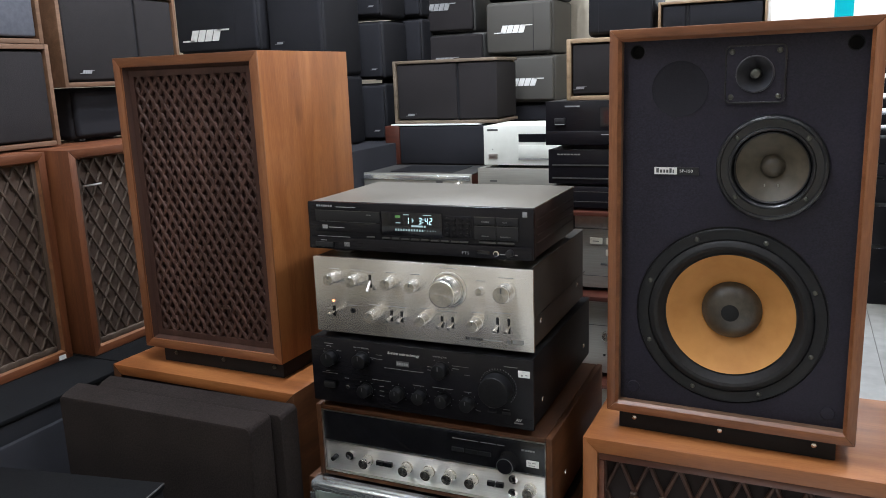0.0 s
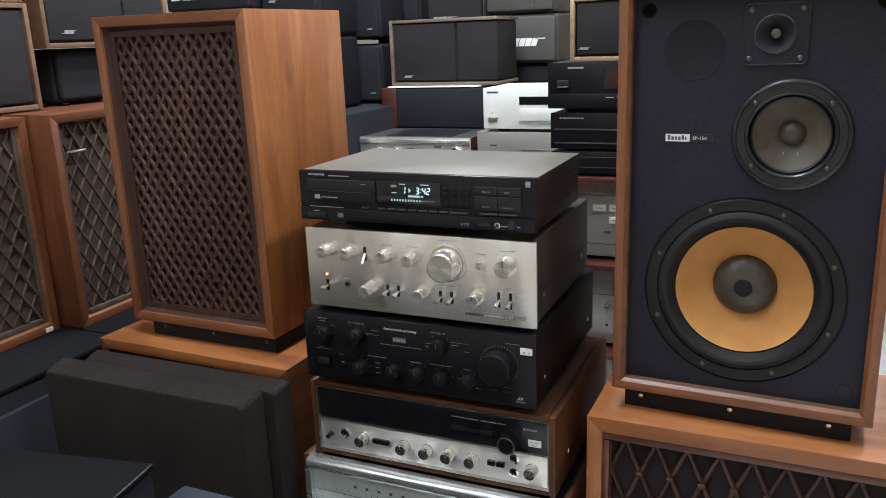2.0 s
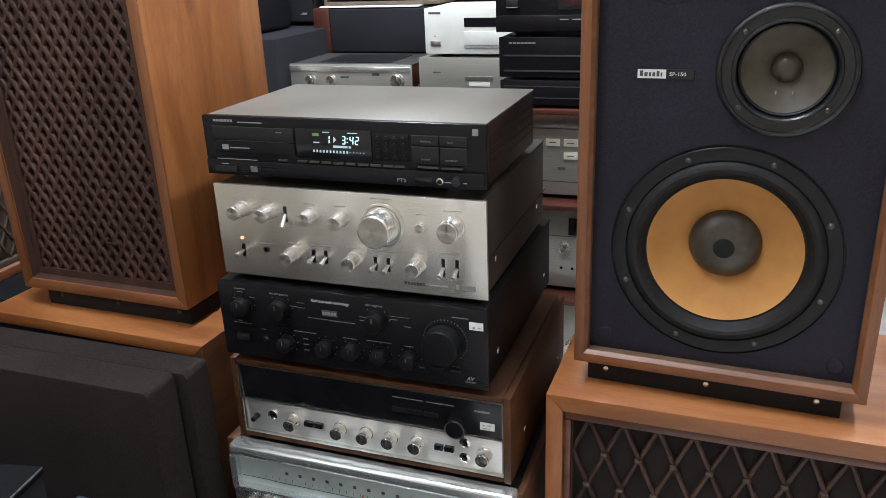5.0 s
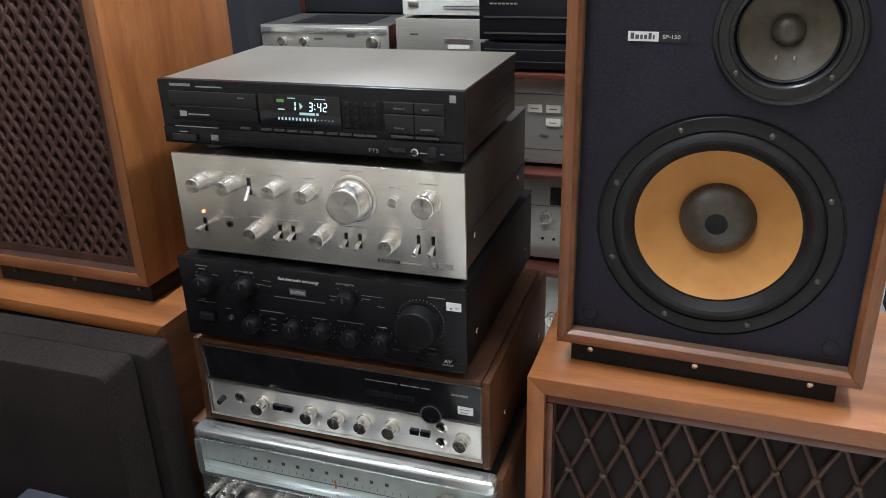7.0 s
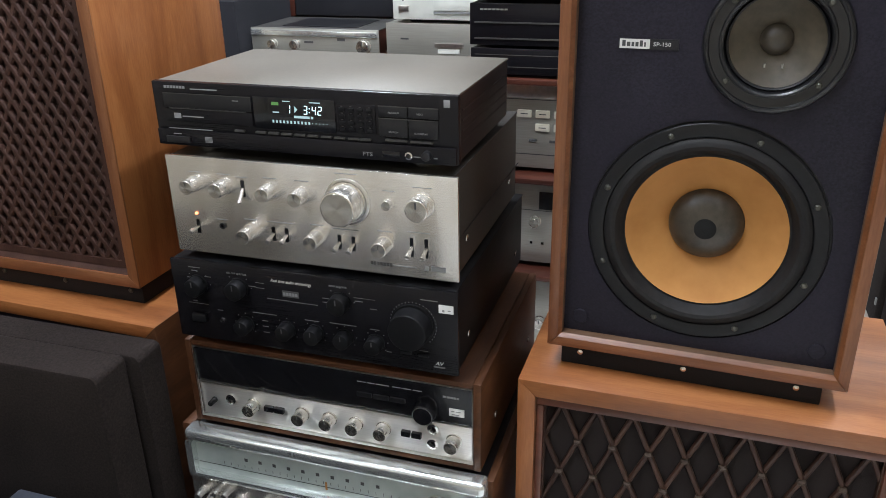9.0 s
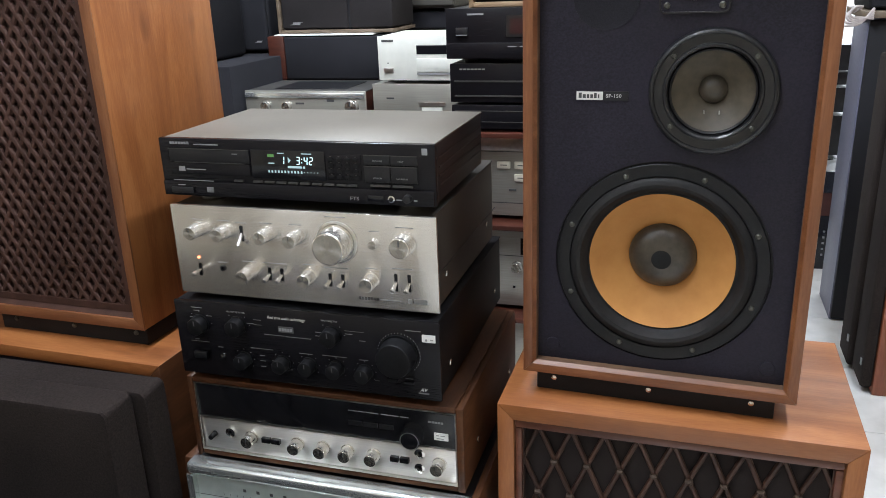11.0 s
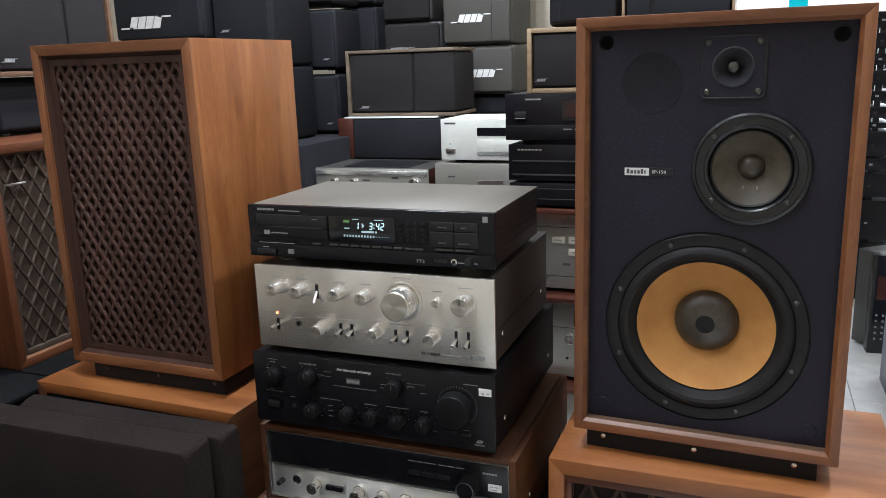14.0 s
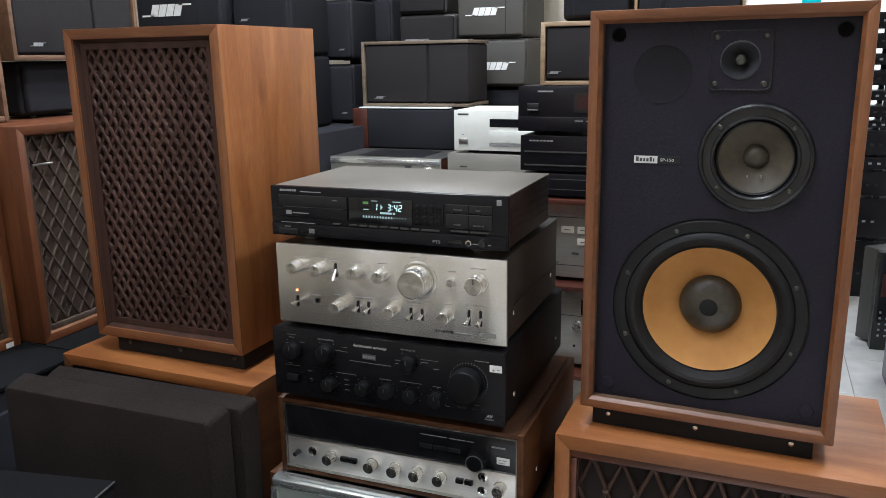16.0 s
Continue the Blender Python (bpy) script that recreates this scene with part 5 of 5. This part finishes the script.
bookshelf(pose(-1.0916, 1.655, 1.0802), 0.4333, 0.242, 0.24, oak_dark, cloth_grey, "black cloth-fronted speaker in a pale frame with a wrapped side", split=0.272, badge=(0.072, 0.034, 0.045), wrap=True)

sv = device("silver_disc_player", -0.5993, -0.1723, 1.350, 0.25, 0.958, 1.09, "pale silver disc player with a black slot", white_metal, white_metal, white_metal, category="disc player", group="components on the bench", feet=0.008)
part("slot", a_box(0.125, 0.34, -0.001, 0.0005, 0.078, 0.104), gloss_black, sv)
part("drawer", a_box(0.125, 0.34, -0.004, 0.0, 0.026, 0.066, bevel=0.001), white_metal, sv)
part("drawer_lip", a_box(0.125, 0.34, -0.0045, 0.0, 0.018, 0.0235), grey_ink, sv)
part("power_button", a_box(0.018, 0.050, -0.005, 0.0, 0.022, 0.038, bevel=0.001), silver, sv)
bars("marking", [(0.018, 0.050, 0.030, 0.0018), (0.014, 0.052, 0.118, 0.006), (0.030, 0.034, 0.052, 0.003)], -0.0002, dark_ink, sv)
fl = device("slim_silver_tuner", -0.6221, -0.1971, 1.345, 0.25, 0.826, 0.948, "slim champagne-coloured tuner under a disc player", champagne, champagne, champagne, category="tuner", group="components on the bench")
bars("button", [(0.150, 0.235, 0.062, 0.010)], 0, silver, fl, 0.004)
bars("marking", [(0.045, 0.070, 0.078, 0.005)], 0, dark_ink, fl)
bars("button", [(0.160, 0.225, 0.045, 0.012)], 0, white_metal, fl, 0.003)
rv = device("silver_front_receiver", -1.0671, -0.6431, 1.338, 0.26, 0.826, 0.926, "silver-fronted receiver with a wooden case and round knobs", mahogany, steel_side, champagne, category="receiver", group="components on the bench")
part("dial_rail", a_box(0.002, 0.42, -0.006, 0.0, 0.078, 0.094, bevel=0.002), satin_rail, rv)
for kx, kr in ((0.376, 0.020), (0.150, 0.014), (0.075, 0.014)):
    knob(rv, kx, 0.052, 0, kr, 0.018, spun, face_mat=spun_face)
bars("marking", [(0.18, 0.21, 0.060, 0.006), (0.29, 0.315, 0.070, 0.008)], 0, dark_ink, rv)
part("top_grille", a_box(0.09, 0.34, 0.04, 0.22, 0.0995, 0.1015), black_metal, rv)
# rack with more components, partly hidden
rack = thing("component_rack", pose(-0.332, 0.985, 0), "wooden rack with red-brown boards full of components", "rack")
for z in (0.347, 0.612, 0.860):
    part("shelf", a_box(0.0, 0.86, 0.0, 0.36, z, z + 0.013, bevel=0.001), mahogany, rack)
for lx in (-0.02, 0.86):
    part("side_panel", a_box(lx, lx + 0.02, 0.0, 0.36, 0, 0.873), mahogany, rack)
part("back_panel", a_box(0.0, 0.86, 0.345, 0.355, 0, 0.860), black_shell, rack)
part("plinth", a_box(0.0, 0.86, 0.0, 0.34, 0, 0.05), mahogany, rack)

s1 = device("champagne_amplifier", -0.2045, 0.2155, 1.045, 0.27, 0.637, 0.854, "champagne amplifier with rows of pale square buttons", champagne, champagne, champagne, group="components in the rack")
bars("trim", [(0.002, 0.418, 0.176, 0.0025), (0.002, 0.418, 0.036, 0.0025)], 0, dark_ink, s1)
part("top_strip", a_box(0.001, 0.419, -0.003, 0.0, 0.180, 0.2165, bevel=0.001), silver, s1)
for r, z in ((0, 0.141), (1, 0.107)):
    for c in range(7):
        if r == 0 or c > 0:
            part("button", a_box(0.047 + 0.0465 * c, 0.083 + 0.0465 * c, -0.007, 0.0, z - 0.0095, z + 0.0095, bevel=0.0022), cream_key, s1)
            bars("button_mark", [(0.056 + 0.0465 * c, 0.074 + 0.0465 * c, z, 0.0022)], -0.007, dark_ink, s1)
bars("lever", [(0.078 + 0.052 * c, 0.098 + 0.052 * c, 0.072, 0.006) for c in range(6)], 0, dark_ink, s1, 0.003)
s2 = device("champagne_amplifier", -0.1896, 0.2304, 1.045, 0.27, 0.374, 0.596, "champagne amplifier with a dark meter window", champagne, champagne, champagne, group="components in the rack")
part("meter_window", a_box(0.094, 0.19, -0.002, 0.0, 0.152, 0.200), gloss_black, s2)
part("meter_window", a_box(0.215, 0.31, -0.002, 0.0, 0.152, 0.200), gloss_black, s2)
bars("trim", [(0.002, 0.418, 0.148, 0.002)], 0, dark_ink, s2)
for c in range(5):
    knob(s2, 0.085 + 0.075 * c, 0.118, 0, 0.014, 0.020, spun, face_mat=spun_face)
bars("jack", [(0.072 + 0.030 * c, 0.079 + 0.030 * c, 0.056, 0.007) for c in range(6)], 0, gloss_black, s2)
s3 = device("champagne_amplifier", -0.1797, 0.2403, 1.045, 0.27, 0.076, 0.342, "dull champagne component at the foot of the rack", champagne, champagne, champagne, group="components in the rack")
for c in range(4):
    knob(s3, 0.096 + 0.09 * c, 0.120, 0, 0.016, 0.02, spun, face_mat=spun_face)

k1 = device("slim_black_component", -0.2666, 0.1554, 1.000, 0.275, 0.881, 0.942, "slim black component in a stack", black_metal, black_metal, black_panel, group="black components on the rack", feet=0.008, category="tuner")
bars("seam", [(0.01, 0.41, 0.046, 0.0018), (0.01, 0.41, 0.018, 0.0018)], 0, steel_side, k1)
k2 = device("black_tuner", -0.2686, 0.1534, 1.000, 0.275, 0.949, 1.046, "black tuner with a pale maker's mark", black_metal, black_metal, black_panel, group="black components on the rack", feet=0.007, category="tuner")
bars("seam", [(0.012, 0.41, 0.053, 0.0035), (0.012, 0.41, 0.016, 0.0035)], 0, steel_side, k2, 0.003)
bars("badge_mark", [(0.026 + 0.0098 * k, 0.0335 + 0.0098 * k, 0.083, 0.0036) for k in range(7)], 0, champagne, k2)
k3 = device("black_disc_changer", -0.2746, 0.1604, 0.996, 0.28, 1.058, 1.18, "black disc player with a dark red display", black_metal, black_metal, black_panel, group="black components on the rack", feet=0.012, category="disc player")
part("display_window", a_box(0.155, 0.30, -0.002, 0.0, 0.052, 0.104), gloss_black, k3)
part("display_panel", a_box(0.165, 0.29, -0.0026, -0.002, 0.060, 0.096), maroon_glass, k3)
part("lower_step", a_box(0.002, 0.433, -0.008, 0.0, 0.002, 0.040, bevel=0.002), black_panel, k3)
part("power_button", a_box(0.028, 0.058, -0.008, 0.0, 0.058, 0.076, bevel=0.001), black_knob, k3)
bars("marking", [(0.029, 0.057, 0.0585, 0.0022), (0.058, 0.100, 0.108, 0.004), (0.160, 0.182, 0.030, 0.002), (0.190, 0.212, 0.030, 0.002)], -0.0082, grey_ink, k3)
bookshelf(pose(-0.2207, 1.022, 1.1805), 0.3707, 0.167, 0.24, oak, cloth_grey, DARK + ", on black components", badge=(0.038, 0.034, 0.036))
shell_speaker(pose(-0.1726, 1.050, 1.3505), 0.1842, 0.24, 0.20, black_shell, "black speaker with a narrow side strip", split=0.034, tone=cloth_black)
tall = thing("tall_black_speaker", pose(0.1738, 1.00, 0.873), "tall black speaker half hidden behind the others", "loudspeaker")
part("body", a_box(0, 0.30, 0.016, 0.28, 0, 0.470, bevel=0.004), black_shell, tall)
part("grille", a_box(0.008, 0.292, 0, 0.016, 0.01, 0.460, bevel=0.005), cloth_black, tall)
bookshelf(pose(0.0216, 1.05, 1.3485), 0.2719, 0.082, 0.22, oak, cloth_black, DARK + ", low and wide", th=0.007, split=0.075)

# ---- by the window ----
t1 = thing("floor_standing_speaker", pose(0.905, 1.440, 0), "red-brown floor-standing speaker with black foam fronts", "loudspeaker")
part("cabinet", a_box(0.004, 0.34, 0, 0.30, 0, 1.005, bevel=0.006), red_wood, t1)
part("grille", a_box(-0.030, 0.0035, 0.004, 0.148, 0.02, 0.998, bevel=0.012, seg=3), foam, t1)
part("grille", a_box(-0.044, 0.0035, 0.152, 0.296, 0.02, 0.998, bevel=0.012, seg=3), foam, t1)
for yy, zz in ((0.02, 0.09), (0.165, 0.10)):
    part("badge", a_box(-0.048 if yy > 0.1 else -0.033, -0.030, yy, yy + 0.012, zz, zz + 0.022), grey_ink, t1)
t2 = thing("floor_standing_speaker", pose(0.869, 2.012, 0), "tall floor-standing speaker with blue-grey vinyl sides", "loudspeaker")
part("cabinet", a_box(0, 0.34, 0.004, 0.25, 0, 1.078, bevel=0.003), lavender_side, t2)
part("front_panel", a_box(0.004, 0.336, -0.012, 0.0035, 0.01, 1.070, bevel=0.003), black_shell, t2)
shelf_ob = thing("wooden_shelf_board", pose(0.850, 1.970, 1.0785), "greyed brown board on top of a tall speaker", "shelf")
part("board", a_box(0, 0.46, 0, 0.36, 0.0, 0.022, bevel=0.002), oak_dark, shelf_ob)
up = shell_speaker(pose(0.865, 1.995, 1.1010), 0.40, 0.260, 0.31, black_shell, "black box speaker on a wooden board", tone=cloth_black)
lid = tagged(new("wooden_board", mesh_of("wooden_board", a_box(0.88, 1.25, 1.99, 2.3, 1.3620, 1.3740, bevel=0.002), oak)), "pale wooden board on a black speaker", "board")
for k in range(5):
    cu = bpy.data.curves.new("cable", "CURVE")
    cu.dimensions, cu.bevel_depth, cu.bevel_resolution = "3D", 0.0042, 3
    sp = cu.splines.new("BEZIER")
    pts = [(0.835, 1.945, 1.118), (0.806 - 0.008 * k, 1.93, 1.113 - 0.012 * k), (0.798, 1.93, 1.092 - 0.008 * k), (0.832, 1.94, 1.083 - 0.004 * k), (0.870, 1.945, 1.080 + 0.008 * k)]
    sp.bezier_points.add(len(pts) - 1)
    for p, co in zip(sp.bezier_points, pts):
        p.co, p.handle_left_type, p.handle_right_type = co, "AUTO", "AUTO"
    ob = bpy.data.objects.new("cable", cu)
    me = bpy.data.meshes.new_from_object(ob)
    bpy.data.objects.remove(ob)
    me.materials.clear()
    me.materials.append(cable_grey)
    tagged(new("cable", me), "loop of clear speaker cable hanging from a board", "cable", "cable loops")

bx = thing("power_amplifier", pose(0.810, 2.690, 0, 0, 0, -50), "black finned power amplifier standing on the floor", "amplifier")
part("case", a_box(0.0, 0.135, 0.0, 0.30, 0.012, 0.430, bevel=0.004), steel_side, bx)
for k in range(8):
    part("fin", a_box(-0.004, 0.0, 0.03 + 0.03 * k, 0.04 + 0.03 * k, 0.05, 0.395), black_metal, bx)
fr = thing("black_mixer_amplifier", pose(0.856, 2.560, 0, 0, 0, 4), "black component with rows of small pale keys, standing on its end", "amplifier")
part("case", a_box(0.0, 0.09, 0.006, 0.06, 0.0, 0.428, bevel=0.003), black_metal, fr)
part("front_panel", a_box(0.0, 0.09, 0.0, 0.006, 0.0, 0.430, bevel=0.001), gloss_black, fr)
for r in range(5):
    for c in range(2):
        part("key", a_box(0.022 + 0.026 * c, 0.030 + 0.026 * c, -0.003, 0.0, 0.062 + 0.026 * r, 0.070 + 0.026 * r), grey_ink, fr)
part("display_window", a_box(0.02, 0.07, -0.002, 0.0, 0.24, 0.34), mahogany, fr)

pile_z = [(0.0, 0.30), (0.32, 0.52), (0.54, 0.66), (0.675, 0.735), (0.745, 0.868), (0.884, 0.910), (0.936, 0.988), (1.019, 1.064), (1.094, 1.164), (1.192, 1.247), (1.272, 1.344), (1.368, 1.444)]
for k, (z0, z1) in enumerate(pile_z):
    wide = 0.035 if k > 4 else 0.12
    t = thing("stacked_component", pose(0.50, 3.40, z0), "black hi-fi component in a pile before the bright window", "amplifier", "pile of black components")
    part("case", a_box(0, 0.46 + wide, 0.006, 0.34, 0, z1 - z0, bevel=0.002), black_metal if k != 4 else lavender_side, t)
    part("front_panel", a_box(-0.002, 0.462 + wide, 0.0, 0.006, 0.0, z1 - z0, bevel=0.001), black_panel, t)
    gap = z0 - pile_z[k - 1][1] if k else 0
    if gap > 0:
        for fx in (0.03, 0.20, 0.41):
            for fy in (0.03, 0.28):
                part("foot", a_box(fx, fx + 0.03, fy, fy + 0.03, -gap, 0), black_knob, t)
    for c in range(3):
        part("key", a_box(0.33 + 0.04 * c, 0.345 + 0.04 * c, -0.003, 0, (z1 - z0) * 0.4, (z1 - z0) * 0.4 + 0.01), grey_ink if k % 2 else black_knob, t)

# ---- floor tiles ----
TS = 0.40
tm = mesh_of("tile", a_box(-TS / 2 + 0.0015, TS / 2 - 0.0015, -TS / 2 + 0.0015, TS / 2 - 0.0015, -0.006, 0.0, bevel=0.0012, seg=1), tile)
for i in range(16):
    for j in range(19):
        piece("tile", tm, FLOOR, Matrix.Translation((-3.06 + TS * i + 0.01, -2.88 + TS * j - 0.10, 0)))
